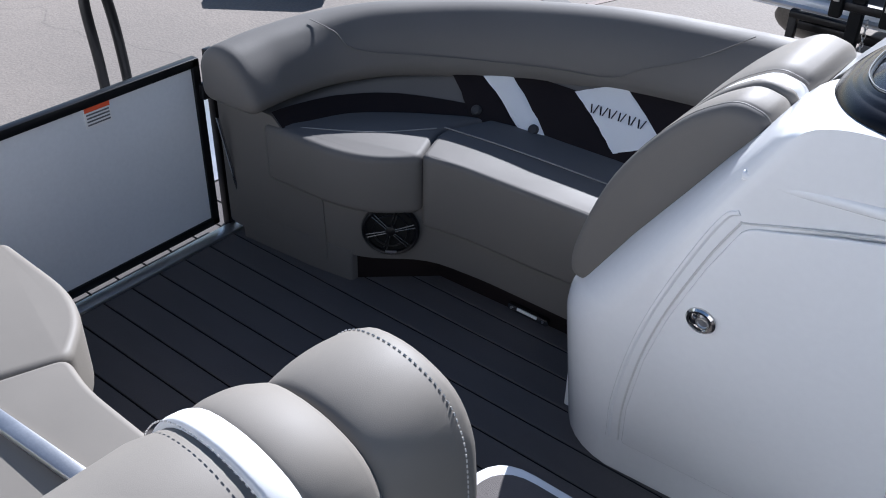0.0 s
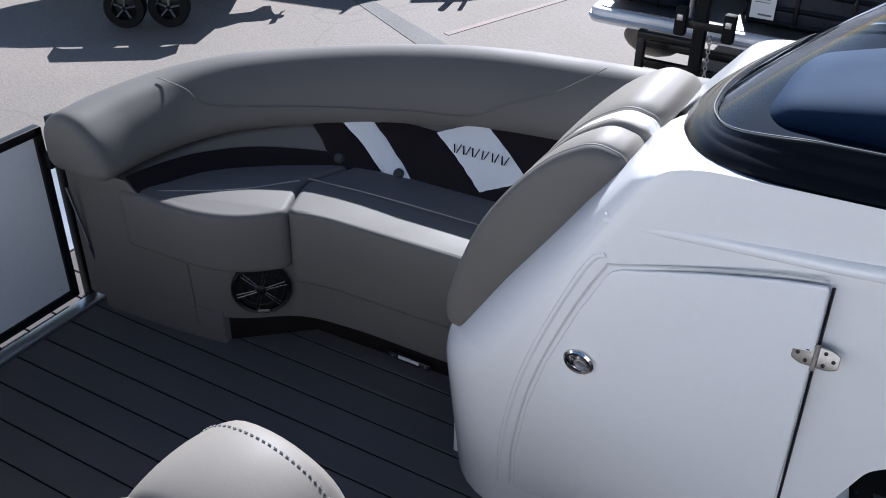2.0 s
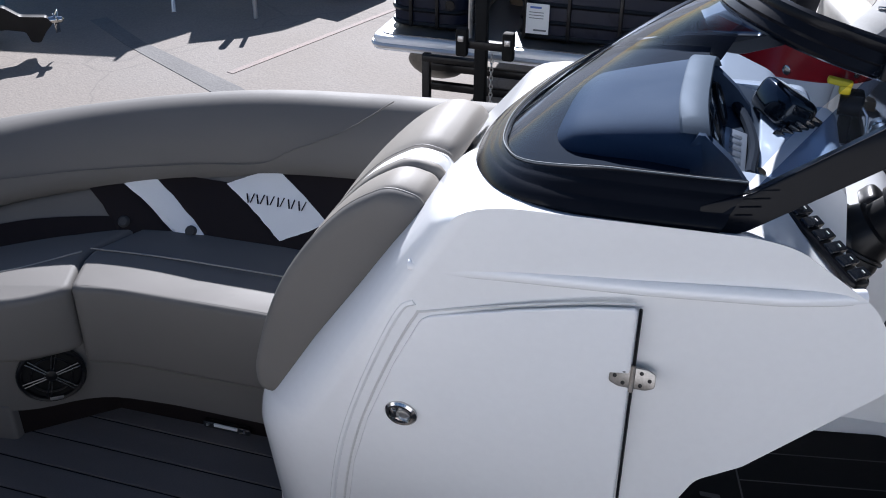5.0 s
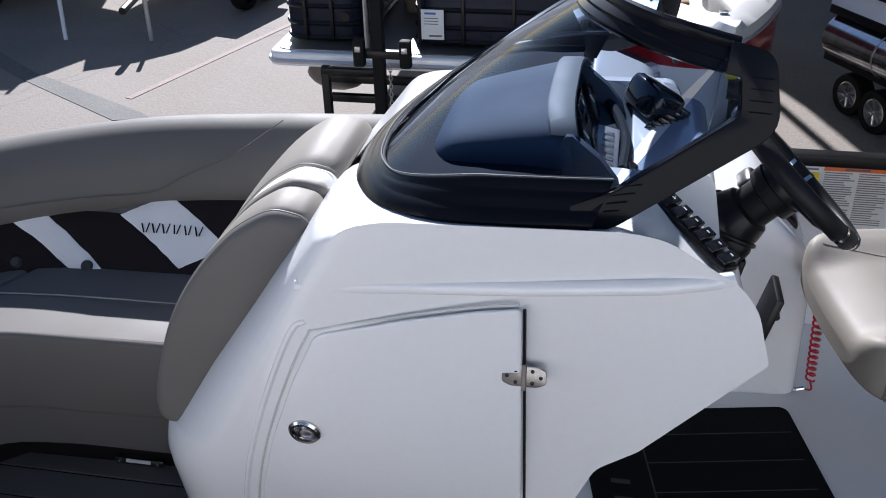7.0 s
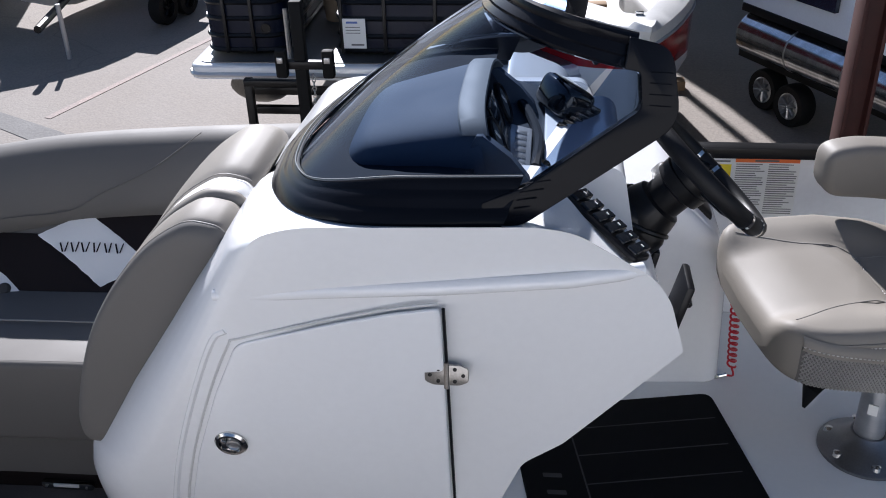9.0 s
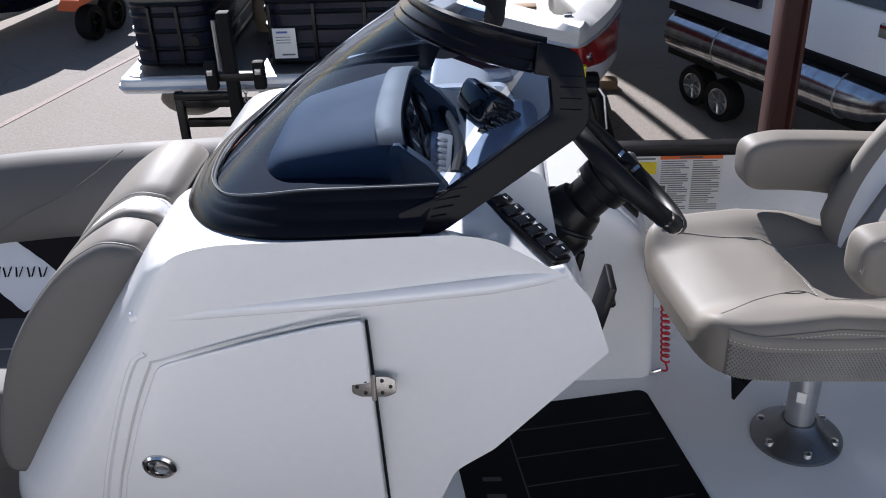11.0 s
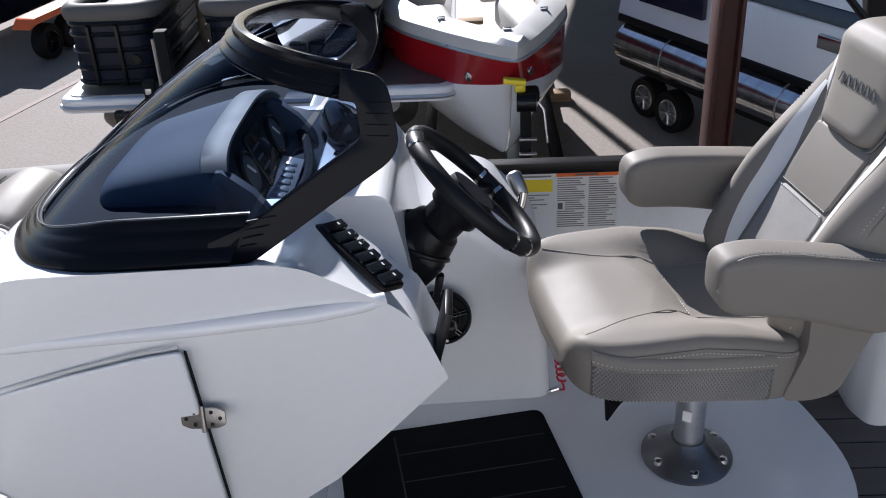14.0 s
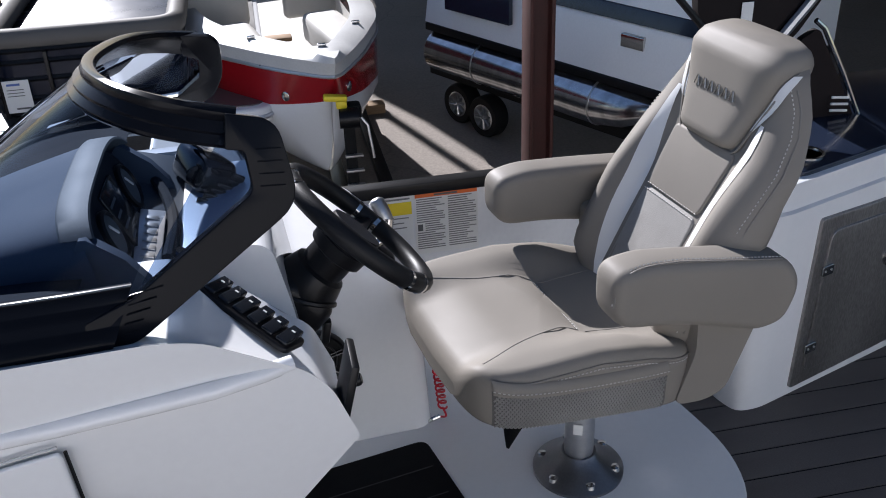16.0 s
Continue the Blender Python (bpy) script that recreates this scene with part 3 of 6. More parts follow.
bez = part("bezel", slab(round_poly([(-0.20, -0.075), (0.20, -0.075), (0.185, 0.03), (0.15, 0.065), (-0.15, 0.065), (-0.185, 0.03)], 0.02), on_dash, 0.012, 0.004), DASHDARK, dash, "dark instrument bezel")
for u0, r0 in ((-0.115, 0.042), (0.115, 0.042)):
    m = facing(on_dash(u0, -0.005, 0.012), Vector(on_dash(u0, 0, 1)) - Vector(on_dash(u0, 0, 0)))
    gg = part("gauge", turned([(r0, 0), (r0, 0.007), (r0 * 0.88, 0.010), (r0 * 0.84, 0.004), (0, 0.004)], m, 28), BLACK, bez, "round dark gauge with a bright rim")
    part("gauge_face", turned([(r0 * 0.80, 0.0042), (r0 * 0.80, 0.0055), (0, 0.0055)], m, 24), BROW, gg, "pale gauge face")
    part("needle", box((0, 0, 0), (0.004, r0 * 0.7, 0.002), 0.0, m @ pose(0.006, 0.006, 0.007, 0, 0, 40)), PAPER, gg)
part("display", slab(round_poly([(-0.06, -0.06), (0.06, -0.06), (0.06, 0.045), (-0.06, 0.045)], 0.008), lambda u, v, w: on_dash(u, v, 0.012 + w), 0.005, 0.0015), DISPLAY, bez, "black glass display")
for i in range(4):
    part("readout", slab([(-0.05, -0.045 + 0.02 * i), (-0.01 + 0.012 * (i % 2), -0.045 + 0.02 * i), (-0.01 + 0.012 * (i % 2), -0.040 + 0.02 * i), (-0.05, -0.040 + 0.02 * i)], lambda u, v, w: on_dash(u, v, 0.0172 + w), 0.0004), BROW, bez)
bm = bmesh.new()
bm.faces.new([bm.verts.new((p.x + 0.012, p.y + (0.012 if p.y < 0.3 else -0.012 if p.y > 0.9 else 0), p.z + 0.004)) for p in bs if p.x < 0.03])
bmesh.ops.triangulate(bm, faces=bm.faces)
part("dash_top", bm, DASHDARK, dash, "dark dash top")
part("dash_slope", loft([[(-0.02, y, 1.06), (0.06, y, 1.052), (0.14, y, 1.030), (0.19, y, 0.98), (0.20, y, 0.90), (-0.02, y, 0.90)] for y in (0.10, 0.74)]), SLATE, dash, "slate dash slope")
tilt = Matrix.Rotation(radians(14), 4, "Y")
plate = part("badge_plate", box((0.105, 0.365, 1.047), (0.044, 0.20, 0.010), 0.003, tilt), SILVER, dash, "silver badge plate")
for i in range(6):
    part("badge_bar", box((0.106, 0.295 + i * 0.027, 1.0525), (0.022, 0.013, 0.004), 0.001, tilt), STEEL, plate)
part("tray_rib", tube(spline([(0.135, 0.30, 1.04), (0.14, 0.42, 1.04), (0.125, 0.52, 1.045), (0.10, 0.60, 1.05)], 6), 0.010, 8), DASHDARK, dash)
part("binnacle", box((0.190, 0.615, 1.052), (0.075, 0.13, 0.07), 0.018, Matrix.Rotation(radians(25), 4, "Z") @ Matrix.Rotation(radians(28), 4, "Y"), 3), DISPLAY, dash, "glossy black control box")
for i in range(6):
    part("dash_switch", box((0.185 + 0.012 * i, 0.520 + 0.012 * i, 1.020 + 0.003 * i), (0.030, 0.008, 0.030), 0.003, Matrix.Rotation(radians(30), 4, "Y")), DISPLAY, dash, "glossy dark switch")
part("knob", turned([(0.012, 0), (0.012, 0.010), (0.009, 0.013), (0, 0.013)], facing((0.150, 0.33, 1.026), (0.4, -0.2, 0.9)), 14), CHROME, dash, "small chrome knob")

# white fin and dash top
part("dash_wall", slab(round_poly([(-0.10, 1.035), (0.232, 1.038), (0.252, 1.015), (0.272, 0.91), (0.31, 0.62), (-0.10, 0.62)], [0.005, 0.02, 0.02, 0.02, 0.01, 0.005], 3), xz(0.755), 0.03, 0.006), GEL, console, "white wall on the far side of the dash")
part("wheel_mount", slab(round_poly([(0.15, 1.030), (0.280, 1.032), (0.300, 1.015), (0.322, 0.90), (0.335, 0.80), (0.15, 0.64)], [0.005, 0.03, 0.02, 0.02, 0.01, 0.005], 4), xz(0.325), 0.36, 0.02, 4), GEL, console, "white moulded wheel mount")
part("dash_panel", loft([[(0.20, y, 0.93), (0.27, y, 0.92), (0.34, y, 0.86), (0.345, y, 0.80), (0.20, y, 0.67)] for y in (0.20, 0.33)]), GEL, console, "white dash face")


def switch_panel():
    s = begin("switch_panel", (0.255, 0.195, 0.97), "black panel with a row of rocker switches", "switch panel")
    d = Vector((0.091, -0.075, -0.054)).normalized()
    up = Vector((0.50, 0.12, 0.85))
    y = up.cross(d).normalized()
    up = d.cross(y).normalized()
    c = Vector((0.256, 0.148, 1.004))

    def at(u, v, w):
        return c + d * u + y * v + up * w
    part("plate", slab(round_poly([(-0.085, -0.036), (0.085, -0.036), (0.085, 0.036), (-0.085, 0.036)], 0.014), at, 0.008, 0.003), BLACK, s)
    for i in range(6):
        u = -0.068 + i * 0.027
        part("rocker", slab(round_poly([(u - 0.010, -0.026), (u + 0.010, -0.026), (u + 0.010, 0.026), (u - 0.010, 0.026)], 0.003), lambda a, b, w: at(a, b, 0.008 + w * (1 + b * 18)), 0.009, 0.002), DISPLAY, s, "glossy rocker switch")
        part("switch_mark", slab([(u - 0.003, 0.006), (u + 0.003, 0.006), (u + 0.003, 0.010), (u - 0.003, 0.010)], lambda a, b, w: at(a, b, 0.0185 + w), 0.001), PAPER, s)


switch_panel()


def steering_wheel():
    s = begin("steering_wheel", (0.34, 0.40, 0.87), "black leather-rimmed steering wheel with chrome clips on a black column", "steering wheel")
    c, n = Vector((0.452, 0.42, 0.99)), Vector((0.70, 0.12, 0.70)).normalized()
    m = facing(c, n)
    R0 = 0.152
    part("rim", tube([m @ Vector((R0 * math.cos(a), R0 * math.sin(a), 0)) for a in [6.28319 * k / 48 for k in range(48)]], 0.018, 12, closed=True), LEATHER, s)
    hub = part("hub", turned([(0.0, 0.0), (0.05, 0.0), (0.055, -0.02), (0.045, -0.05), (0.0, -0.05)], m, 24), BLACK, s)
    for ang in (90, 210, 330):
        a = radians(ang)
        e = Vector((math.cos(a), math.sin(a), 0))
        part("spoke", tube([m @ (e * 0.03 + Vector((0, 0, -0.02))), m @ (e * 0.10 + Vector((0, 0, -0.015))), m @ (e * R0)], [0.022, 0.018, 0.014], 10, flat=0.5), BLACK, s)
        for o in (-9, 9):
            b = radians(ang + o)
            q = Vector((math.cos(b), math.sin(b), 0)) * R0
            tg = Vector((-math.sin(b), math.cos(b), 0))
            part("clip", tube([m @ (q - tg * 0.004), m @ (q + tg * 0.004)], 0.0192, 12), CHROME, s, "chrome clip")
    base = Vector((0.340, 0.425, 0.875))
    ax = (c - base).normalized()
    mm = facing(base, ax)
    L = (c - base).length
    part("column", turned([(0.0, -0.02), (0.060, -0.02), (0.063, 0.0), (0.060, 0.03), (0.052, 0.055), (0.043, 0.060), (0.043, 0.095), (0.054, 0.10), (0.056, 0.125), (0.046, L - 0.03), (0.0, L - 0.03)], mm, 20), BLACK, s)
    boot = part("boot", box((0, 0, 0), (0.125, 0.125, 0.10), 0.03, facing(base - ax * 0.02, ax), 4), BLACK, s)
    part("boot_fold", tube([mm @ Vector((0.064 * math.cos(a), 0.064 * math.sin(a), 0.012 + 0.012 * math.sin(2 * a))) for a in [6.28319 * k / 24 for k in range(24)]], 0.005, 6, closed=True), BLACK, boot)
    part("tilt_lever", box((0, 0, 0), (0.022, 0.016, 0.05), 0.005, facing(base + Vector((0.035, -0.02, -0.085)), (0.2, 0.0, 1.0))), BLACK, s)


steering_wheel()


def throttle():
    s = begin("throttle", (0.50, 0.95, 0.66), "black throttle control with a chrome lever", "throttle lever")
    part("housing", box((0.50, 0.95, 0.665), (0.19, 0.09, 0.06), 0.02, Matrix.Rotation(radians(44), 4, "Y"), 3), BLACK, s)
    part("lever", tube(spline([(0.53, 0.94, 0.66), (0.565, 0.95, 0.68), (0.575, 0.96, 0.72)], 5), [0.013] * 11, 10), CHROME, s, "chrome lever")
    part("grip", tube(spline([(0.575, 0.96, 0.705), (0.555, 0.985, 0.745), (0.548, 0.995, 0.76)], 4), [0.014, 0.018, 0.020, 0.021, 0.021, 0.021, 0.020, 0.017, 0.010], 10), STEEL, s)


throttle()


def loudspeaker(p, nrm, r, name="loudspeaker", label="round black marine loudspeaker with a spoked grille"):
    s = begin(name, p, label, "loudspeaker", "loudspeakers")
    m = facing(p, nrm)
    part("rim", turned([(r, 0), (r, 0.01), (r * 0.94, 0.016), (r * 0.86, 0.013), (r * 0.84, 0.003), (0, 0.003)], m, 36), BLACK, s)
    part("cone", turned([(r * 0.80, 0.005), (r * 0.35, -0.004), (0, -0.004)], m, 28), RUBBER, s)
    part("ring", tube([m @ Vector((r * 0.6 * math.cos(a), r * 0.6 * math.sin(a), 0.010)) for a in [6.28319 * k / 30 for k in range(30)]], 0.003, 6, closed=True), BLACK, s)
    for k in range(6):
        a = radians(60 * k + 15)
        for o in (-0.07, 0.07):
            e, f = Vector((math.cos(a + o), math.sin(a + o), 0)), Vector((math.cos(a + o * 3), math.sin(a + o * 3), 0))
            part("spoke", tube([m @ (f * r * 0.16 + Vector((0, 0, 0.013))), m @ (e * r * 0.9 + Vector((0, 0, 0.011)))], 0.0024, 6), GRILLE, s)
    part("dome", turned([(r * 0.2, 0.004), (r * 0.19, 0.014), (r * 0.1, 0.018), (0, 0.019)], m, 18), BLACK, s)
    part("badge", box((0, 0, 0), (r * 0.4, 0.012, 0.003), 0.001, m @ pose(0, -r * 0.86, 0.013)), STEEL, s, "small light badge bar")
    return s


loudspeaker((0.36, 0.775, 0.47), (0.0, -1, 0.12), 0.075)


# ---- bow lounge ----
lounge = begin("bow_lounge", (-1.3, 0.8, 0.0), "grey vinyl corner lounge with charcoal and white striped backrest", "lounge seat")
BOTTOM = [(-2.03, 0.235), (-1.60, 0.285), (-1.40, 0.465), (-0.70, 0.485), (-0.70, 1.20), (-2.03, 1.20)]
SKIRT = [(-2.03, 0.225), (-1.75, 0.245), (-1.56, 0.275), (-1.40, 0.405), (-1.20, 0.425), (-0.70, 0.43), (-0.70, 1.20), (-2.03, 1.20)]
part("toe_kick", slab(BOTTOM, xy(0.0), 0.12), DARKVINYL, lounge, "black toe kick")
bm = slab(round_poly(SKIRT, [0.02, 0.05, 0.08, 0.08, 0.05, 0.01, 0.01, 0.01], 4), xy(0.095), 0.19, 0.01)
part("skirt", bm, VINYL, lounge)
part("end_skirt", slab(round_poly([(-2.035, 0.223), (-1.75, 0.243), (-1.59, 0.268), (-1.59, 0.36), (-2.035, 0.4)], 0.01, 3), xy(0.0), 0.11, 0.004), VINYL, lounge)
CUSH1 = [(-1.895, 0.222), (-1.62, 0.232), (-1.50, 0.272), (-1.40, 0.368), (-1.475, 0.55), (-1.40, 0.90), (-1.865, 0.90)]
CUSH2 = [(-1.405, 0.37), (-1.30, 0.395), (-0.70, 0.41), (-0.70, 0.90), (-1.40, 0.90), (-1.47, 0.55)]


def seat_z(z0):
    """The seat falls a little towards the backrest."""
    return lambda u, v, w: (u, v, z0 + w - 0.13 * max(0, v - 0.50))


part("seat_cushion", pillow(round_poly(CUSH1, [0.03, 0.1, 0.08, 0.03, 0.05, 0.05, 0.05], 4), seat_z(0.270), 0.188, 0.032), VINYL, lounge)
part("seat_cushion", pillow(round_poly(CUSH2, [0.03, 0.06, 0.02, 0.02, 0.05, 0.05], 4), seat_z(0.225), 0.235, 0.06), VINYL, lounge)
part("seat_piping", tube(spline([(-1.865, 0.24, 0.45), (-1.75, 0.30, 0.458), (-1.60, 0.40, 0.458), (-1.485, 0.54, 0.455)], 6), 0.0022, 6), MESHGREY, lounge, "light piping")
part("seat_piping", tube(spline([(-1.47, 0.56, 0.456), (-1.25, 0.585, 0.452), (-0.95, 0.595, 0.45), (-0.72, 0.60, 0.449)], 6), 0.0022, 6), MESHGREY, lounge, "light piping")
# the top line of the backrest, run from the bow end aft; inboard lies to its right
BACK = spline([(-1.985, 0.19, -0.075), (-1.985, 0.34, -0.07), (-1.95, 0.53, -0.065), (-1.85, 0.70, -0.055), (-1.69, 0.85, -0.05), (-1.45, 0.97, -0.03), (-1.15, 1.035, 0.0), (-0.80, 1.055, 0.02), (-0.42, 1.06, 0.035)], 8)
HEADP = round_poly([(-0.10, 0.54), (0.12, 0.545), (0.145, 0.60), (0.115, 0.69), (0.04, 0.755), (-0.03, 0.762), (-0.10, 0.71)], 0.05, 5)
rings = []
run = 0.0
for i, p in enumerate(BACK):
    if i:
        run += (p - BACK[i - 1]).length
    t = (BACK[min(i + 1, len(BACK) - 1)] - BACK[max(i - 1, 0)]).normalized()
    nrm = Vector((t.y, -t.x, 0)).normalized()
    rise = 0.035 * max(0.0, 1 - run / 0.95) - 0.012 * math.exp(-((run - 1.2) / 0.10) ** 2)
    steps = [(0.0, 1.0)]
    if i == 0:
        steps = [(-0.035 * math.cos(math.pi / 2 * j / 5), 0.60 + 0.40 * math.sin(math.pi / 2 * j / 5)) for j in range(6)]
    for back, k in steps:
        q = p + t * back
        rings.append([q + nrm * (0.02 + (u - 0.02) * k) + Vector((0, 0, 0.65 + (v - 0.65) * k + rise * max(0.0, (0.66 - v) / 0.12))) for u, v in HEADP])
part("headroll", loft(rings), VINYL, lounge)
BACKP = round_poly([(-0.10, 0.12), (0.31, 0.12), (0.30, 0.39), (0.125, 0.562), (-0.10, 0.57)], 0.012, 3)
part("backrest", sweep([Vector((-1.985, 0.226, -0.075))] + [p for p in BACK if p.y > 0.24], BACKP, 0.0), VINYL, lounge)
DIST = [0]
for a, b in zip(BACK, BACK[1:]):
    DIST.append(DIST[-1] + (b - a).length)


def along(s, u, z):
    j = min(max(k for k in range(len(DIST)) if DIST[k] <= s + 1e-9), len(BACK) - 2)
    p = BACK[j].lerp(BACK[j + 1], (s - DIST[j]) / (DIST[j + 1] - DIST[j]))
    t = (BACK[j + 1] - BACK[j]).normalized()
    return Vector((p.x + t.y * u, p.y - t.x * u, z + p.z))


def on_slope(s, q, lift=0.0):
    """A place on the sloping back: the length along the path, and the height q up the slope."""
    return along(s, 0.30 - 0.175 * q + lift * 0.70, 0.39 + 0.172 * q + lift * 0.71)


def panel(name, left, right, top, mat, lift, label):
    """A padded facing on the sloping back between two side lines of (s, q), each from foot to head; top bows its upper edge."""
    rows = []
    (l0, lq0), (l1, lq1), (r0, rq0), (r1, rq1) = *left, *right
    for k in range(11):
        f = k / 10
        row = []
        for i in range(25):
            g = i / 24
            a = (l0 + (l1 - l0) * f, lq0 + (lq1 - lq0) * f)
            b = (r0 + (r1 - r0) * f, rq0 + (rq1 - rq0) * f)
            pad = 0.005 * math.sin(math.pi * f) ** 0.5 * math.sin(math.pi * g) ** 0.5
            row.append(on_slope(a[0] + (b[0] - a[0]) * g, a[1] + (b[1] - a[1]) * g + top * f * 4 * g * (1 - g), lift + pad))
        rows.append(row)
    return part(name, loft(rows, closed=False), mat, lounge, label)


panel("dark_panel", ((0.045, 0.10), (0.045, 1.03)), ((0.95, 0.0), (0.86, 0.63)), 0.02, DARKVINYL, 0.004, "charcoal vinyl band")
panel("dark_panel", ((0.93, 0.05), (0.78, 1.10)), ((1.15, 0.05), (0.875, 1.10)), 0.0, DARKVINYL, 0.005, "charcoal vinyl panel")
panel("white_panel", ((1.15, 0.05), (0.875, 1.10)), ((1.245, 0.05), (0.985, 1.10)), 0.0, WHITEVINYL, 0.006, "white vinyl stripe")
panel("dark_panel", ((1.245, 0.05), (0.985, 1.10)), ((1.49, 0.05), (1.24, 0.90)), 0.0, DARKVINYL, 0.004, "charcoal vinyl panel")
white = panel("white_panel", ((1.45, 0.20), (1.24, 0.88)), ((1.60, 0.44), (1.39, 1.07)), 0.0, WHITEVINYL, 0.007, "white vinyl panel with a row of dark badge bars")
panel("dark_panel", ((1.40, 0.05), (1.385, 1.12)), ((1.80, 0.05), (1.80, 1.12)), 0.0, DARKVINYL, 0.003, "charcoal vinyl panel")
# the badge: dark slanted bars of the letters' size, two strokes each
for i in range(6):
    sm, qm = 1.325 + i * 0.0345, 0.69 - i * 0.014
    for o, lean in ((-0.007, 0.004), (0.007, -0.004)):
        part("badge_bar", tube([on_slope(sm + o + lean, qm - 0.055, 0.0135), on_slope(sm + o - lean, qm + 0.055, 0.0135)], 0.0021, 6, flat=0.6), DARKVINYL, white, "dark badge bar")
for x, y, z in [tuple(on_slope(a, b, 0.006)) for a, b in ((0.90, 0.53), (1.14, 0.32))]:
    part("snap", turned([(0.017, 0), (0.017, 0.008), (0.012, 0.014), (0, 0.015)], facing((x, y, z), (0.1, -0.75, 0.6)), 14), GROOVE, lounge, "dark grey snap button")
# seams on the head roll
part("seam", tube(spline([along(s, u, z) for s, u, z in ((0.30, 0.03, 0.761), (0.36, 0.085, 0.728), (0.44, 0.128, 0.67), (0.8, 0.143, 0.63), (1.15, 0.149, 0.61), (1.35, 0.149, 0.605), (1.45, 0.142, 0.645), (1.6, 0.115, 0.70), (1.72, 0.03, 0.761))], 8), 0.0014, 6), VINYL, lounge)

loudspeaker((-1.481, 0.328, 0.207), (0.60, -0.80, 0.0), 0.086)


def courtesy_light():
    s = begin("courtesy_light", (-1.06, 0.45, 0.03), "slim chrome courtesy light at floor level", "courtesy light")
    part("bezel", box((-1.065, 0.462, 0.022), (0.14, 0.02, 0.024), 0.006), CHROME, s)
    part("lens", box((-1.065, 0.453, 0.027), (0.07, 0.008, 0.010), 0.002), PAPER, s)
    for x in (-1.12, -1.01):
        part("screw", turned([(0.004, 0), (0.003, 0.003), (0, 0.003)], facing((x, 0.451, 0.024), (0, -1, 0)), 8), STEEL, s)


courtesy_light()

LEAN = round_poly([(-0.672, 0.515), (-0.745, 0.51), (-0.75, 0.57), (-0.72, 0.68), (-0.675, 0.79), (-0.605, 0.895), (-0.53, 0.975), (-0.455, 1.018), (-0.40, 1.005), (-0.385, 0.985)], [0.03, 0.04, 0.06, 0.08, 0.08, 0.08, 0.08, 0.05, 0.02, 0.01], 4)


def end_backrest(fy, y_end, name, label, mat, prof=LEAN):
    """The padded back that closes a lounge: a flat side, then rolls that swell over its top; fy places its width."""
    c = begin(name, (-0.6, fy(0.5), 0.40), label, "backrest", "end backrests")
    cx, cz = -0.53, 0.74

    def ring(y, k, dx=0.0, dz=0.0):
        return [(cx + (x - cx) * k + dx, fy(y), cz + (z - cz) * k + dz) for x, z in prof]
    part("side_pad", loft([ring(0.088, 0.86), ring(0.090, 0.93), ring(0.096, 0.975), ring(0.108, 1.0), ring(0.115, 1.0)]), mat, c, "flat side panel")

    def roll(y0, y1, g, name2, m, lo=0.965):
        rs = []
        n = 12
        for i in range(n + 1):
            t = i / n
            f = math.sin(math.pi * t) ** 0.45 if 0 < t < 1 else 0.0
            k = lo + (1 + g - lo) * f
            rs.append(ring(y0 + (y1 - y0) * t, k, 0.0, 0.0))
        return part(name2, loft(rs), m, c)
    roll(0.112, 0.218, 0.014, "roll", TAUPE)
    roll(0.212, 0.246, 0.018, "roll", TAUPE, 0.97)
    roll(0.238, 0.302, -0.002, "pale_band", WHITEVINYL, 0.97)
    roll(0.290, y_end, 0.048, "roll", TAUPE)
    part("seam", tube([(x, fy(0.113), z) for x, z in prof[12:]], 0.0016, 6), SEAM, c, "light stitching")
    for y in (0.236, 0.296):
        part("seam", tube(ring(y, 1.010)[14:44], 0.0014, 6), SEAM, c, "sunken seam")
    return c


end_backrest(lambda y: y, 0.56, "end_backrest", "grey vinyl end backrest with taupe rolled top beside the console", VINYL)


# black kick strip on the console's aft edge, lanyard cord by the pod
tilt2 = Matrix.Rotation(radians(14), 4, "Y")
strip = part("edge_panel", box((0.388, 0.148, 0.852), (0.014, 0.085, 0.128), 0.004, tilt2), BLACK, console, "black panel with a knob")
part("knob", turned([(0.011, 0), (0.011, 0.012), (0.008, 0.016), (0, 0.016)], facing((0.398, 0.150, 0.858), (0.95, -0.1, 0.25)), 14), BLACK, strip)
cord = begin("lanyard", (0.667, 0.892, 0.135), "red coiled safety lanyard hanging beside the pod", "lanyard")
pts = []
A, B = Vector((0.638, 0.80, 0.50)), Vector((0.672, 0.87, 0.19))
for i in range(161):
    t = i / 160
    p = A.lerp(B, t)
    a = 2 * math.pi * 14 * t
    pts.append(p + Vector((math.cos(a) * 0.011, math.sin(a) * 0.011, 0)))
part("coil", tube(pts, 0.003, 6), REDCORD, cord)
part("tail", tube(spline([B, B + Vector((0.008, 0.0, -0.03)), (0.667, 0.892, 0.142)], 4), 0.003, 6), REDCORD, cord)
part("clip", tube(spline([(0.667, 0.892, 0.145), (0.645, 0.888, 0.141), (0.632, 0.880, 0.143)], 4), 0.006, 8), CHROME, cord, "metal clip")
part("cord_socket", turned([(0.02, 0), (0.02, 0.012), (0.014, 0.016), (0, 0.016)], facing((0.632, 0.805, 0.53), (0.9, -0.3, 0.1)), 14), BLACK, cord, "black socket")


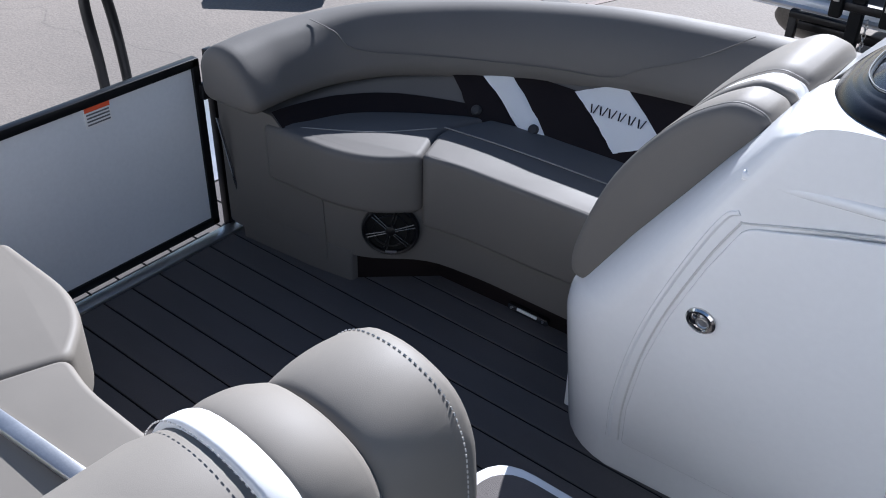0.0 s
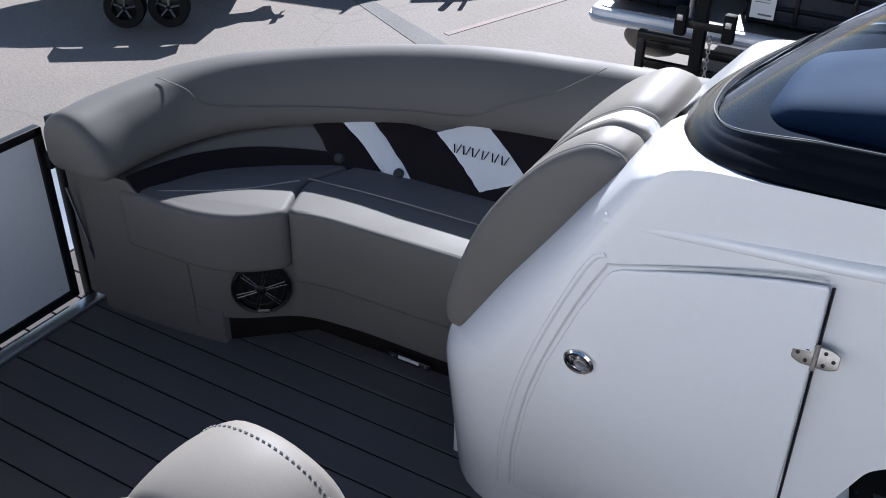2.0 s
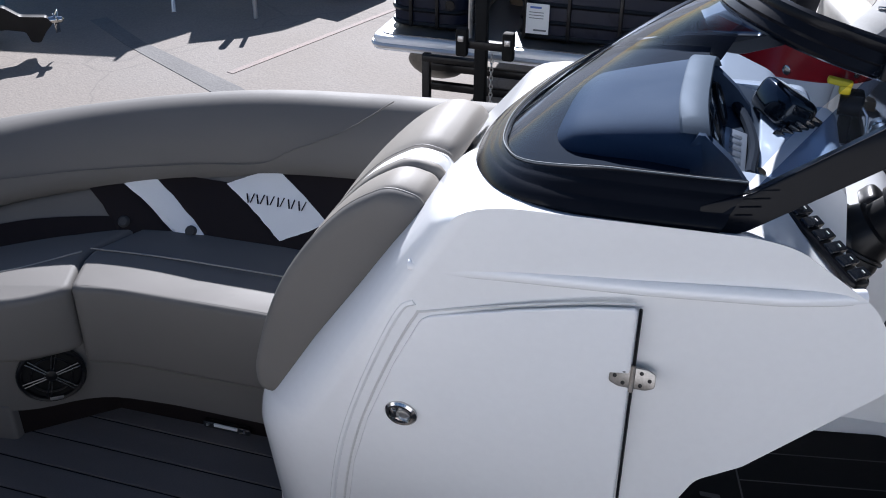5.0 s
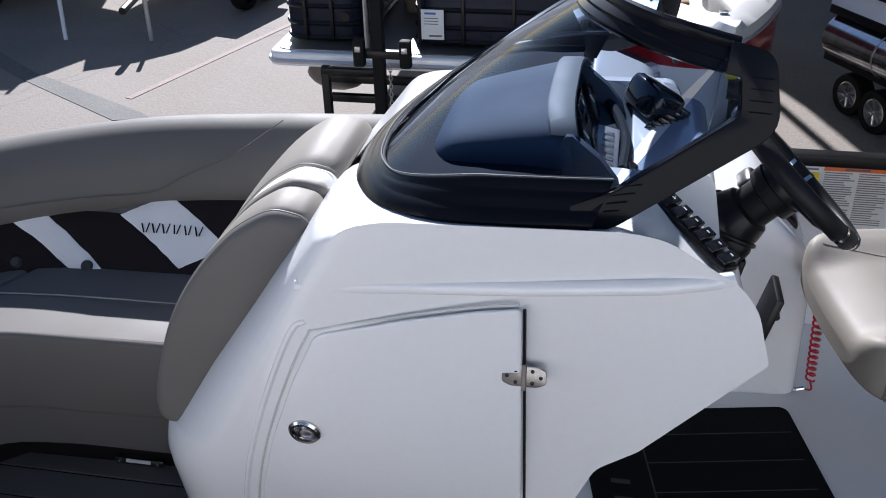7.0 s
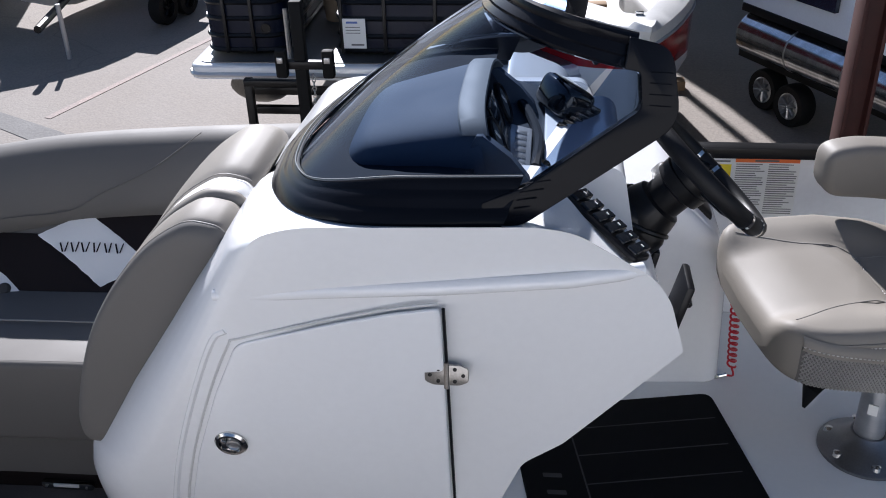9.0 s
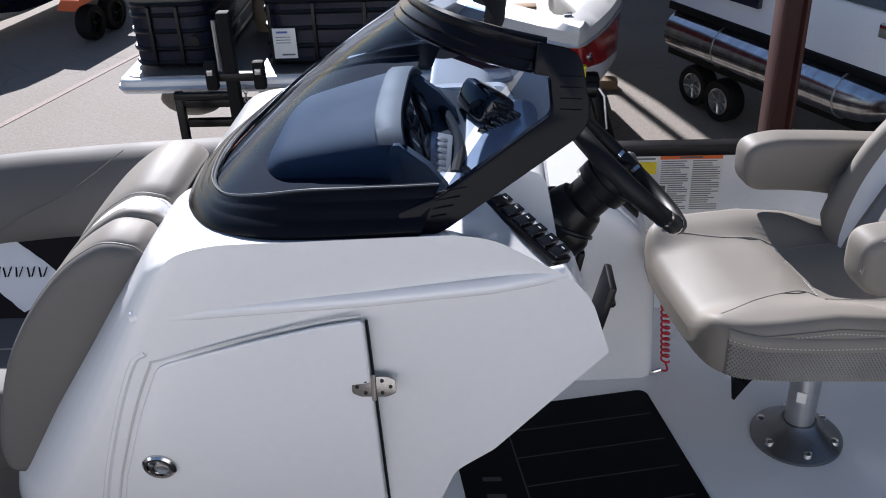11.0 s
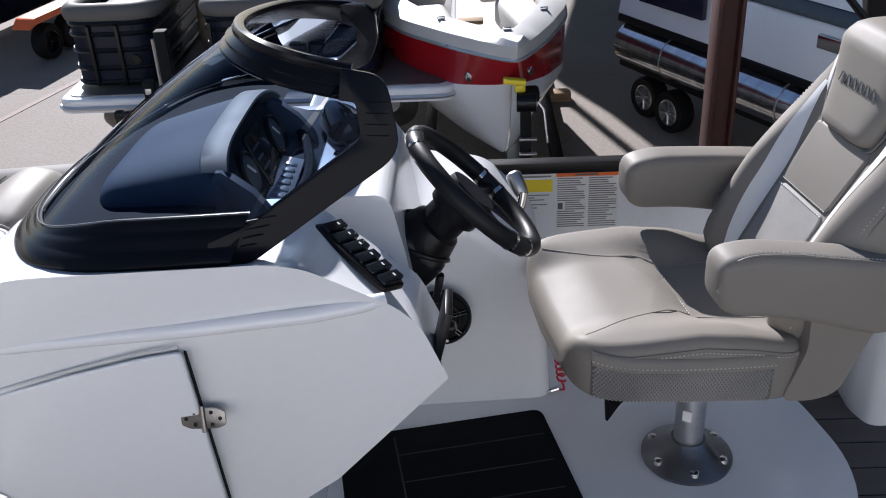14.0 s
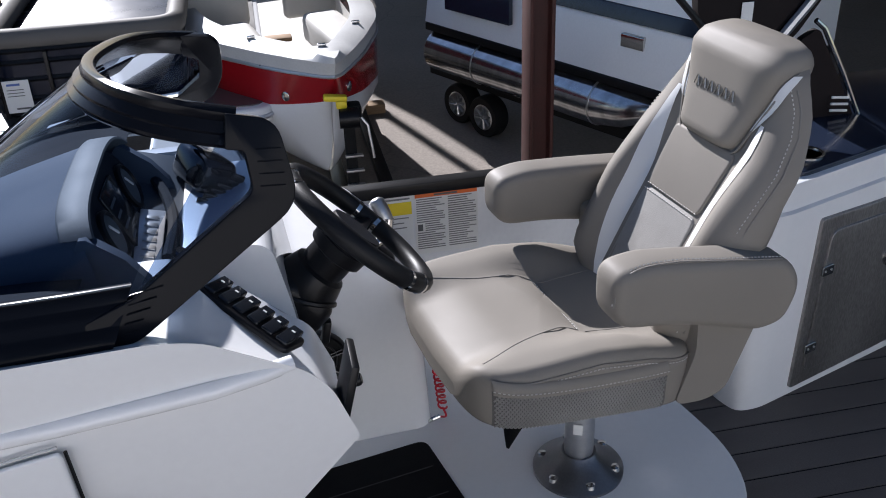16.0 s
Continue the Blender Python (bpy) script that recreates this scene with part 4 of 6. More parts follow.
# ---- helm platform and chair ----
PZ = 0.135
PLAT = [(0.02, 0.10), (1.15, 0.24), (1.33, 0.42), (1.36, 0.60), (1.30, 0.86), (1.12, 1.22), (0.02, 1.22)]
platform = tagged(part("helm_platform", slab(round_poly(PLAT, [0.01, 0.15, 0.12, 0.15, 0.1, 0.02, 0.01], 5), xy(0.0), PZ, 0.012), GEL), "raised white moulded helm platform", "platform", kind="structure")
mat = begin("floor_mat", (0.4, 0.5, PZ), "black foam floor mat with grooves and an embossed badge", "mat")
a = radians(11)
mm = Matrix.Translation((0.612, 0.812, PZ)) @ Matrix.Rotation(a, 4, "Z")
part("pad", slab(round_poly([(0, 0), (0.02, -0.62), (-0.55, -0.62), (-0.55, 0)], 0.03), lambda u, v, w: mm @ Vector((u, v, w)), 0.007, 0.003), MAT, mat)
for i in range(5):
    part("groove", slab([(-0.40, -0.10 - i * 0.1), (-0.02, -0.10 - i * 0.1), (-0.02, -0.103 - i * 0.1), (-0.40, -0.103 - i * 0.1)], lambda u, v, w: mm @ Vector((u, v, 0.0072 + w)), 0.0006), GROOVE, mat)
part("border", slab([(-0.405, -0.03), (-0.401, -0.03), (-0.401, -0.6), (-0.405, -0.6)], lambda u, v, w: mm @ Vector((u, v, 0.0072 + w)), 0.0006), GROOVE, mat)

for i in range(6):
    v = -0.25 - i * 0.058
    part("badge_bar", slab(round_poly([(-0.50, v), (-0.455, v - 0.008), (-0.455, v - 0.022), (-0.50, v - 0.014)], 0.003), lambda u, q, t: mm @ Vector((u, q, 0.0072 + t)), 0.0008), GROOVE, mat, "dark grey badge bar")


def helm_chair():
    c = begin("helm_chair", (0.963, 0.623, PZ), "taupe vinyl captain's chair with white inlays on a metal pedestal", "chair")
    M = pose(0.963, 0.623, PZ, 0, 0, 10)

    def w(u, v, h):
        return M @ Vector((u, v, h if h < 0.62 else 0.62 + (h - 0.62) * 0.935))

    def smooth(x):
        x = min(1.0, max(0.0, x))
        return x * x * (3 - 2 * x)
    ped = part("pedestal_base", turned([(0.112, 0.0), (0.112, 0.008), (0.104, 0.014), (0.07, 0.035), (0.048, 0.052), (0.042, 0.06), (0, 0.06)], M, 40), PEDESTAL, c, "dull dark metal base plate")
    for k in range(6):
        b = radians(60 * k + 20)
        part("bolt", turned([(0.013, 0), (0.011, 0.010), (0.006, 0.012), (0, 0.012)], M @ pose(0.09 * math.cos(b), 0.09 * math.sin(b), 0.016), 10), CHROME, ped)
    post2 = part("post", turned([(0.036, 0.05), (0.036, 0.24), (0.043, 0.242), (0.043, 0.27), (0.036, 0.272), (0.036, 0.36), (0, 0.36)], M, 24), STEEL, c)
    part("post_sticker", box((0, 0, 0), (0.022, 0.002, 0.03), 0.0, M @ pose(-0.022, -0.030, 0.15, 0, 0, -36)), PAPER, post2, "small white sticker")
    part("swivel_lever", tube([w(-0.22, -0.15, 0.37), w(-0.265, -0.17, 0.345), w(-0.275, -0.175, 0.30)], [0.02, 0.022, 0.004], 8, flat=0.3), BLACK, c)
    # seat: outlines shrunk towards the middle, raised as side bolsters and a front roll, dished between them
    N2 = 96
    U0, V0 = -0.106, 0.016

    def outline(k):
        out = []
        for i in range(N2):
            a = 6.28319 * i / N2
            cu, sv = math.cos(a), math.sin(a)
            e = 0.27
            u = 0.252 * math.copysign(abs(cu) ** e, cu) * k
            f = max(0, -u / 0.252)
            v = 0.262 * math.copysign(abs(sv) ** e, sv) * k * (1 - 0.05 * f ** 3)
            u -= 0.016 * (1 - (v / 0.25) ** 2) * f ** 2
            out.append((U0 + u, V0 + v))
        return out

    def top(u, v):
        vv = abs(v - V0)
        inner = 0.112 + 0.02 * smooth((u + 0.05) / 0.15)
        s = smooth((vv - inner) / 0.095)
        f = smooth((-0.035 - u) / 0.10)
        back = smooth((u + 0.12) / 0.26)
        side = 0.532 - 0.050 * back ** 1.3
        roll = 0.520 - 0.9 * max(0, -0.24 - u) ** 1.6
        dish = 0.482 - 0.06 * (u + 0.07)
        mid = dish + (roll - dish) * f
        crease = 0.006 * math.exp(-((u + 0.062) / 0.008) ** 2) * (1 - s)
        return mid + (max(side, mid) - mid) * s - crease + 0.006 * math.sin(9 * v + 14 * u) * (1 - s) * f * 0.4

    def low(u):
        return 0.37 - 0.15 * (u + 0.108)
    rings = []
    for k, h in ((0.60, 0.0), (0.93, 0.0), (0.975, 0.005), (0.994, 0.018), (1.0, 0.05)):
        rings.append([w(u, v, low(u) + h) for u, v in outline(k)])
    for k, d in ((1.004, 0.062), (1.0, 0.034), (0.987, 0.017), (0.965, 0.007), (0.93, 0.001), (0.89, 0), (0.84, 0), (0.79, 0), (0.73, 0), (0.67, 0), (0.61, 0), (0.55, 0), (0.49, 0), (0.43, 0), (0.37, 0), (0.30, 0), (0.22, 0), (0.13, 0), (0.03, 0)):
        rings.append([w(u, v, top(u, v) - d) for u, v in outline(k)])
    part("seat", loft(rings), TAUPE, c, smooth=70)
    front_seam = [(-0.062, V0 - 0.105 + 0.21 * i / 16) for i in range(17)]
    part("seat_seam", tube([w(u, v, top(u, v) + 0.001) for u, v in front_seam], 0.002, 6), SEAM, c, "sunken seam")
    stitches([w(u - 0.008, v, top(u - 0.008, v) + 0.0005) for u, v in front_seam], c)
    for s in (-1, 1):
        line = spline([(-0.325, V0 + s * 0.185, 0), (-0.20, V0 + s * 0.135, 0), (-0.062, V0 + s * 0.112, 0), (0.0, V0 + s * 0.118, 0), (0.128, V0 + s * 0.132, 0)], 8)
        part("seat_seam", tube([w(p[0], p[1], top(p[0], p[1]) - 0.0002) for p in line], 0.0016, 6), SEAM, c, "sunken seam")
    edge = outline(0.993)
    edge = [edge[(i + N2 // 4) % N2] for i in range(N2)]
    side_edge = sorted([p for p in edge if p[1] < -0.10 and -0.33 < p[0] < 0.13])
    welt = [w(u, v - 0.001, top(u, v) - 0.024) for u, v in side_edge]
    part("welt", tube(welt, 0.0028, 6), TAUPE, c)
    stitches([p + Vector((0, -0.0015, -0.008)) for p in welt], c)
    # mesh pocket on the side: diagonal threads over a dark backing
    def sk(u, h, lift=0.0):
        q = min(0.995, abs(u - U0) / 0.252)
        f = max(0, -(u - U0) / 0.252)
        v = 0.262 * math.sqrt(max(0, 1 - q ** (2 / 0.27))) ** 0.27 * (1 - 0.05 * f ** 3)
        e = h - low(u)
        k = 0.975 + 0.025 * smooth(e / 0.03)
        return V0 - v * k - lift
    hem = [(-0.330 + 0.386 * i / 24, 0.500 - 0.052 * i / 24 - 0.006 * math.sin(math.pi * i / 24)) for i in range(25)]
    part("pocket", loft([[w(u, sk(u, low(u) + 0.008 + (h - low(u) - 0.008) * m / 8, 0.003), low(u) + 0.008 + (h - low(u) - 0.008) * m / 8) for m in range(9)] for u, h in hem], closed=False), POCKET, c, "grey pocket backing")
    for k in range(62):
        for sg in (-1, 1):
            u0 = -0.38 + k * 0.0078
            pts = []
            for m in range(9):
                uu = u0 + sg * 0.06 * m / 8
                if -0.329 < uu < 0.055:
                    lo, hi = low(uu) + 0.008, 0.498 - 0.135 * (uu + 0.33)
                    zz = lo + (hi - lo) * m / 8
                    pts.append(w(uu, sk(uu, zz, 0.0045), zz))
            if len(pts) > 2:
                part("mesh_thread", tube(pts, 0.0019, 4), MESHGREY, c)
    part("pocket_hem", loft([[w(u, sk(u, h + dz, lf), h + dz) for dz, lf in ((-0.006, 0.002), (-0.006, 0.009), (0.002, 0.011), (0.014, 0.010), (0.022, 0.004), (0.024, 0.0))] for u, h in hem], closed=False), TAUPE, c)
    stitches([w(u, sk(u, h + 0.004, 0.0115), h + 0.004) for u, h in hem], c)
    # armrests
    for sgn, outer, zz in ((-1, -0.282, 0.0), (1, 0.345, -0.045)):
        arm = round_poly([(-0.10, 0.605), (-0.10, 0.735), (-0.02, 0.742), (0.12, 0.715), (0.31, 0.672), (0.352, 0.60), (0.318, 0.515), (0.255, 0.505), (0.06, 0.575)], [0.055, 0.075, 0.03, 0.06, 0.05, 0.06, 0.05, 0.05, 0.08], 6)
        if sgn > 0:
            arm = [(u, 0.66 + (h - 0.66) * 0.95 + 0.02 + 0.08 * u) for u, h in arm]
        ob = part("armrest", pillow(arm, lambda u, h, t, s=sgn, z=zz, o=outer: w(u, o - s * t, h + z), 0.092, 0.024), TAUPE, c)
        line = spline([(-0.099, 0.66), (-0.085, 0.715), (-0.045, 0.739), (0.04, 0.733), (0.12, 0.714), (0.29, 0.675)], 8)
        if sgn < 0:
            stitches([w(u, outer + 0.016, h + 0.0015) for u, h in line], ob)
            part("arm_seam", tube([w(u, outer + 0.011, h - 0.001) for u, h in line], 0.0016, 6), SEAM, ob)
    for v0 in (-0.243, 0.20):
        part("back_skirt", slab(round_poly([(0.085, 0.345), (0.16, 0.334), (0.213, 0.348), (0.275, 0.51), (0.30, 0.60), (0.12, 0.60), (0.128, 0.47)], 0.025), lambda u, h, t, v=v0: w(u, v + t, h), 0.066, 0.012), TAUPE, c)
    # backrest: level sections from the seat to the head
    def graph(pts, z):
        for (a, p), (b, q) in zip(pts, pts[1:]):
            if z <= b:
                return p + (q - p) * max(0.0, z - a) / (b - a)
        return pts[-1][1]

    def hw(z):
        return graph([(0.44, 0.215), (0.52, 0.245), (0.70, 0.255), (0.84, 0.245), (0.93, 0.215), (0.99, 0.185), (1.03, 0.16), (1.055, 0.12)], z)

    def front(z):
        return graph([(0.40, 0.075), (0.50, 0.112), (0.70, 0.215), (0.86, 0.300), (0.95, 0.332), (1.06, 0.352)], z)
    VC = 0.012

    def wing(z):
        return 0.062 * smooth((z - 0.43) / 0.12) * smooth((0.985 - z) / 0.30)

    def bulge(z, r):
        s = smooth((abs(r) - 0.43) / 0.30)
        return wing(z) * s * (1 - 0.95 * abs(r) ** 9)

    def section(z, cap=1.0):
        h0 = hw(z) * cap
        out = []
        for i in range(41):
            r = -1 + i / 20
            out.append((front(z) - bulge(z, r) + 0.05 * abs(r) ** 10, VC + r * h0))
        for i in range(13):
            r = 1 - i / 6
            out.append((front(z) + (0.135 - 0.05 * smooth((z - 0.6) / 0.4)) * cap - 0.05 * abs(r) ** 3, VC + r * h0 * 0.94))
        return out
    rings = []
    for z, cp, du in [(0.40, 0.9, 0.02), (0.41, 1, 0.0)] + [(0.43 + 0.0305 * i, 1, 0.0) for i in range(20)] + [(1.03, 0.97, 0.008), (1.045, 0.88, 0.022), (1.054, 0.65, 0.035)]:
        rings.append([w(u + du, v, z) for u, v in section(z, cp)])
    back = part("backrest", loft(rings), TAUPE, c, smooth=70)

    def on_back(v, z, lift=0.0):
        r = (v - VC) / hw(z)
        return w(front(z) - bulge(z, r) + 0.05 * abs(r) ** 10 - lift, v, z)
    # head pad wraps over the top
    def hhw(z):
        return graph([(0.835, 0.075), (0.85, 0.095), (0.90, 0.112), (0.97, 0.135), (1.03, 0.15), (1.06, 0.14), (1.075, 0.11)], z)
    rings = []
    for k in range(19):
        z = 0.838 + 0.236 * k / 18
        lift = 0.034 * smooth((z - 0.832) / 0.03)
        tuck = 0.05 * smooth((z - 1.035) / 0.045)
        ring = []
        for i in range(40):
            a = 6.28319 * i / 40
            cu, sv = math.cos(a), math.sin(a)
            depth = (0.10 + lift) / 2 - tuck * 0.5
            cen = front(z) + 0.05 - lift / 2 + tuck * 0.1
            ring.append(w(cen - depth * math.copysign(abs(cu) ** 0.55, cu), VC + hhw(z) * math.copysign(abs(sv) ** 0.45, sv), z))
        rings.append(ring)
    hp = part("headrest", loft(rings), TAUPE, c, smooth=70)
    part("head_seam", tube([on_back(VC + v, z, 0.003) for v, z in [(-0.155, 1.03), (-0.145, 0.97), (-0.122, 0.90), (-0.103, 0.850), (-0.085, 0.835), (0.085, 0.835), (0.103, 0.85), (0.122, 0.90), (0.145, 0.97), (0.155, 1.03)]], 0.0025, 6), SEAM, c)

    def pad(name, pts, lift, mat, thick=0.014, bevel=0.007):
        return part(name, pillow(round_poly(pts, 0.018, 4), lambda v, z, t: w(front(z) - lift - t + 0.012, VC + v, z), thick, bevel), mat, c)
    pad("centre_pad", [(-0.098, 0.70), (0.098, 0.70), (0.108, 0.842), (-0.108, 0.842)], 0.004, TAUPE)
    pad("lumbar_pad", [(-0.100, 0.47), (0.100, 0.47), (0.098, 0.695), (-0.098, 0.695)], 0.003, MESHGREY)
    for z2 in (0.692, 0.705):
        stitches([w(front(z2) - 0.0062, VC + v, z2) for v in (-0.092, 0.0, 0.092)], c)
    for s in (-1, 1):
        rows = []
        for k in range(17):
            z = 0.47 + 0.45 * k / 16
            i0 = 0.108 + 0.03 * smooth((z - 0.70) / 0.2)
            wd = 0.006 + 0.034 * math.sin(math.pi * (k + 0.4) / 17) ** 0.8
            rows.append([on_back(VC + s * (i0 + wd * j / 5), z, 0.002) for j in range(6)])
        part("white_inlay", loft(rows, closed=False), WHITEVINYL, c, "white vinyl inlay")
        trim = []
        for k in range(11):
            z = 0.90 + 0.125 * k / 10
            trim.append([on_back(VC + s * (hhw(z) + 0.004 + 0.020 * j / 4 * math.sin(math.pi * (k + 0.5) / 11) ** 0.5), z, 0.004) for j in range(5)])
        part("white_trim", loft(trim, closed=False), WHITEVINYL, c, "white vinyl trim")
        outer2 = [(VC + s * hw(z) * f, z) for z, f in ((0.50, 0.90), (0.62, 0.905), (0.74, 0.91), (0.84, 0.92), (0.91, 0.93), (0.96, 0.92), (1.0, 0.90))]
        stitches([on_back(v, z, 0.001) for v, z in outer2], back)
        part("back_seam", tube([on_back(v + s * 0.007, z, 0.0005) for v, z in outer2], 0.0018, 6), SEAM, back)
    for i in range(6):
        v = VC + 0.062 - i * 0.024
        for o, lean in ((0.005, 0.003), (-0.005, -0.003)):
            part("badge_bar", tube([w(front(0.950) - 0.0365, v + o + lean, 0.950), w(front(0.972) - 0.0365, v + o - lean, 0.972)], 0.0022, 6, flat=0.5), HINGE, hp, "dull metal badge bar")


helm_chair()


# ---- fence labels ----
def sticker(name, x0, x1, z0, z1, label, rows):
    s = begin(name, ((x0 + x1) / 2, 1.219, z0), label, "label")
    part("sheet", box(((x0 + x1) / 2, 1.2185, (z0 + z1) / 2), (x1 - x0, 0.002, z1 - z0)), PAPER, s)
    for r in rows:
        a, b, c, d, m = r
        part("print_bar", box(((a + b) / 2, 1.2168 - 0.0004 * (m in (PRINT, YELLOW)), (c + d) / 2), (b - a, 0.001, d - c)), m, s)


sticker("capacity_label", 0.582, 0.674, 0.512, 0.648, "white and yellow capacity label on the fence", [(0.584, 0.672, 0.592, 0.630, YELLOW)] + [(0.588, 0.668, 0.637, 0.642, TEXTGREY)] + [(0.59, 0.60 + 0.07 * f, z, z + 0.003, TEXTGREY) for z, f in ((0.58, 0.9), (0.572, 0.3), (0.565, 0.7), (0.55, 0.8), (0.54, 0.4))])
rows = [(0.682, 0.856, 0.637, 0.648, ORANGEPRINT), (0.735, 0.80, 0.640, 0.6455, PRINT)]
rnd = random.Random(5)
for k in range(23):
    z = 0.630 - k * 0.0069
    for x0, x1 in ((0.685, 0.764), (0.774, 0.853)):
        if x0 < 0.70 and 10 < k < 15:
            x0 = 0.708
        rows.append((x0, x1 - 0.03 * rnd.random() ** 3, z, z + 0.0026, TEXTGREY))
rows.append((0.687, 0.701, 0.535, 0.555, PRINT))
sticker("warning_label", 0.680, 0.858, 0.462, 0.650, "white warning label with an orange header on the fence", rows)

# ---- aft white locker ----
locker = begin("aft_locker", (1.7, 1.0, 0.0), "white moulded locker with a grey hatch door", "locker")
LK = [(1.50, 0.95), (1.53, 0.875), (1.60, 0.875), (2.6, 1.22), (1.50, 1.22)]
part("body", slab(round_poly(LK, [0.03, 0.03, 0.03, 0.02, 0.02], 4), xy(0.0), 0.625, 0.02), GEL, locker)
LK2 = [(1.515, 0.96), (1.545, 0.895), (1.605, 0.895), (2.6, 1.235), (1.515, 1.235)]
part("upper_body", slab(round_poly(LK2, [0.03, 0.03, 0.03, 0.02, 0.02], 4), xy(0.61), 0.09, 0.02), GEL, locker)
LK3 = [(1.60, 0.97), (1.66, 0.935), (2.62, 1.262), (2.62, 1.60), (1.60, 1.60)]
part("countertop", slab(round_poly(LK3, 0.03, 4), xy(0.70), 0.014, 0.005), NAVY, locker, "dark blue moulded countertop")
part("cup_holder", turned([(0.048, 0.0), (0.048, 0.006), (0.040, 0.006), (0.038, -0.002), (0, -0.002)], pose(1.73, 1.04, 0.714), 24), CHROME, locker, "round bright cup holder")
dx, dy = 0.945, 0.326


def on_locker(u, v, w2):
    return (1.60 + dx * u + dy * w2, 0.875 + dy * u - dx * w2, v)


hatch = part("hatch", slab(round_poly([(0.112, 0.028), (0.78, 0.04), (0.78, 0.555), (0.131, 0.580)], 0.012), on_locker, 0.010, 0.003), HATCHMETAL, locker, "dull grey hatch frame")
part("hatch_panel", slab(round_poly([(0.15, 0.075), (0.74, 0.08), (0.74, 0.515), (0.172, 0.535)], 0.035), lambda u, v, w2: on_locker(u, v, 0.010 + w2), 0.006, 0.003), HATCHMETAL, hatch)
for u, v in ((0.175, 0.415), (0.161, 0.161)):
    lt = part("hinge", slab(round_poly([(u - 0.022, v - 0.016), (u + 0.022, v - 0.016), (u + 0.022, v + 0.016), (u - 0.022, v + 0.016)], 0.007), lambda a, b, w2: on_locker(a, b, 0.015 + w2), 0.007, 0.002), CHROME, hatch, "small chrome hinge")
    for du in (-0.012, 0.012):
        part("screw", turned([(0.004, 0), (0.003, 0.002), (0, 0.002)], facing(on_locker(u + du, v, 0.022), (dy, -dx, 0)), 8), STEEL, lt)
part("latch", turned([(0.030, 0), (0.030, 0.006), (0.022, 0.009), (0.018, 0.004), (0, 0.004)], facing(on_locker(0.45, 0.372, 0.016), (dy, -dx, 0)), 22), CHROME, hatch, "round chrome latch")

# ---- folded shade frame over the aft fence ----
bim = begin("folded_bimini", (1.95, 1.30, 0.62), "folded black boat shade on bright tube struts", "bimini")
part("strut", tube([(2.03, 1.262, 0.70), (1.955, 1.262, 0.84), (1.87, 1.262, 0.985), (1.84, 1.262, 1.01)], 0.008, 8), CHROME, bim)
part("strut", tube([(1.70, 1.275, 0.90), (1.755, 1.275, 0.975), (1.88, 1.275, 1.13), (2.05, 1.275, 1.34)], 0.014, 8), STEEL, bim)
part("strut", tube([(1.40, 1.285, 1.14), (1.50, 1.285, 1.03), (1.62, 1.285, 0.88), (1.75, 1.285, 0.70)], 0.010, 8), BLACK, bim)
part("fabric", slab(round_poly([(1.50, 1.04), (1.66, 0.86), (1.80, 0.96), (1.96, 1.20), (1.98, 1.36), (1.46, 1.36)], 0.03), xz(1.29), 0.05, 0.015), DARKVINYL, bim, "folded black fabric boot")
part("fabric", slab(round_poly([(1.80, 0.95), (1.86, 0.985), (2.02, 0.70), (1.90, 0.66), (1.84, 0.78)], 0.02), xz(1.27), 0.03, 0.010), DARKVINYL, bim, "hanging black fabric")
part("hang_tag", box((1.64, 1.283, 1.045), (0.034, 0.002, 0.055), 0.0, None), PAPER, bim, "small white hang tag")
for z in (0.735, 0.755, 0.775):
    part("cord_wrap", tube([(1.93, 1.262, z), (1.985, 1.262, z - 0.006)], 0.004, 6), PAPER, bim)

# ---- bow gate ----
part("threshold", box((-2.095, -0.3, 0.006), (0.05, 1.1, 0.012), 0.003), STEEL, floor, "bare metal threshold")
gate = begin("bow_gate", (-2.14, -0.2, 0.0), "white panelled bow gate in a black frame", "gate")
part("panel", box((-2.14, -0.32, 0.31), (0.012, 1.0, 0.54)), PANEL, gate)
for z in (0.038, 0.592):
    part("rail", box((-2.14, -0.32, z), (0.03, 1.04, 0.028), 0.004), BLACK, gate)
for y in (-0.83, 0.188):
    part("stile", box((-2.14, y, 0.315), (0.03, 0.028, 0.58), 0.004), BLACK, gate)
part("gate_latch", box((-2.12, 0.205, 0.50), (0.03, 0.035, 0.05), 0.006), BLACK, gate)
s = begin("gate_label", (-2.132, -0.15, 0.55), "small white and orange safety label on the gate", "label")
part("sheet", box((-2.132, -0.153, 0.548), (0.003, 0.082, 0.062)), PAPER, s)
part("print_bar", box((-2.130, -0.153, 0.571), (0.002, 0.08, 0.014)), REDPRINT, s)
for k in range(4):
    part("print_bar", box((-2.130, -0.153, 0.556 - k * 0.010), (0.002, 0.072, 0.004)), PRINT, s)

fence = tagged(part("wall_bow", box((-2.13, 0.39, 0.315), (0.02, 0.26, 0.55)), PANEL), "white panelled bow fence", "fence", kind="structure")
part("post", box((-2.13, 0.245, 0.31), (0.032, 0.032, 0.62), 0.004), BLACK, fence, "black post")
part("rail", box((-2.13, 0.40, 0.60), (0.032, 0.28, 0.03), 0.004), BLACK, fence)
strut = begin("gas_strut", (-2.03, 0.245, 0.0), "thin stainless gate strut", "strut")
part("rod", tube([(-2.05, 0.185, 0.44), (-2.045, 0.235, 0.12), (-2.035, 0.25, 0.02)], 0.006, 8), CHROME, strut)
part("foot", box((-2.03, 0.25, 0.012), (0.03, 0.03, 0.022), 0.005), CHROME, strut)

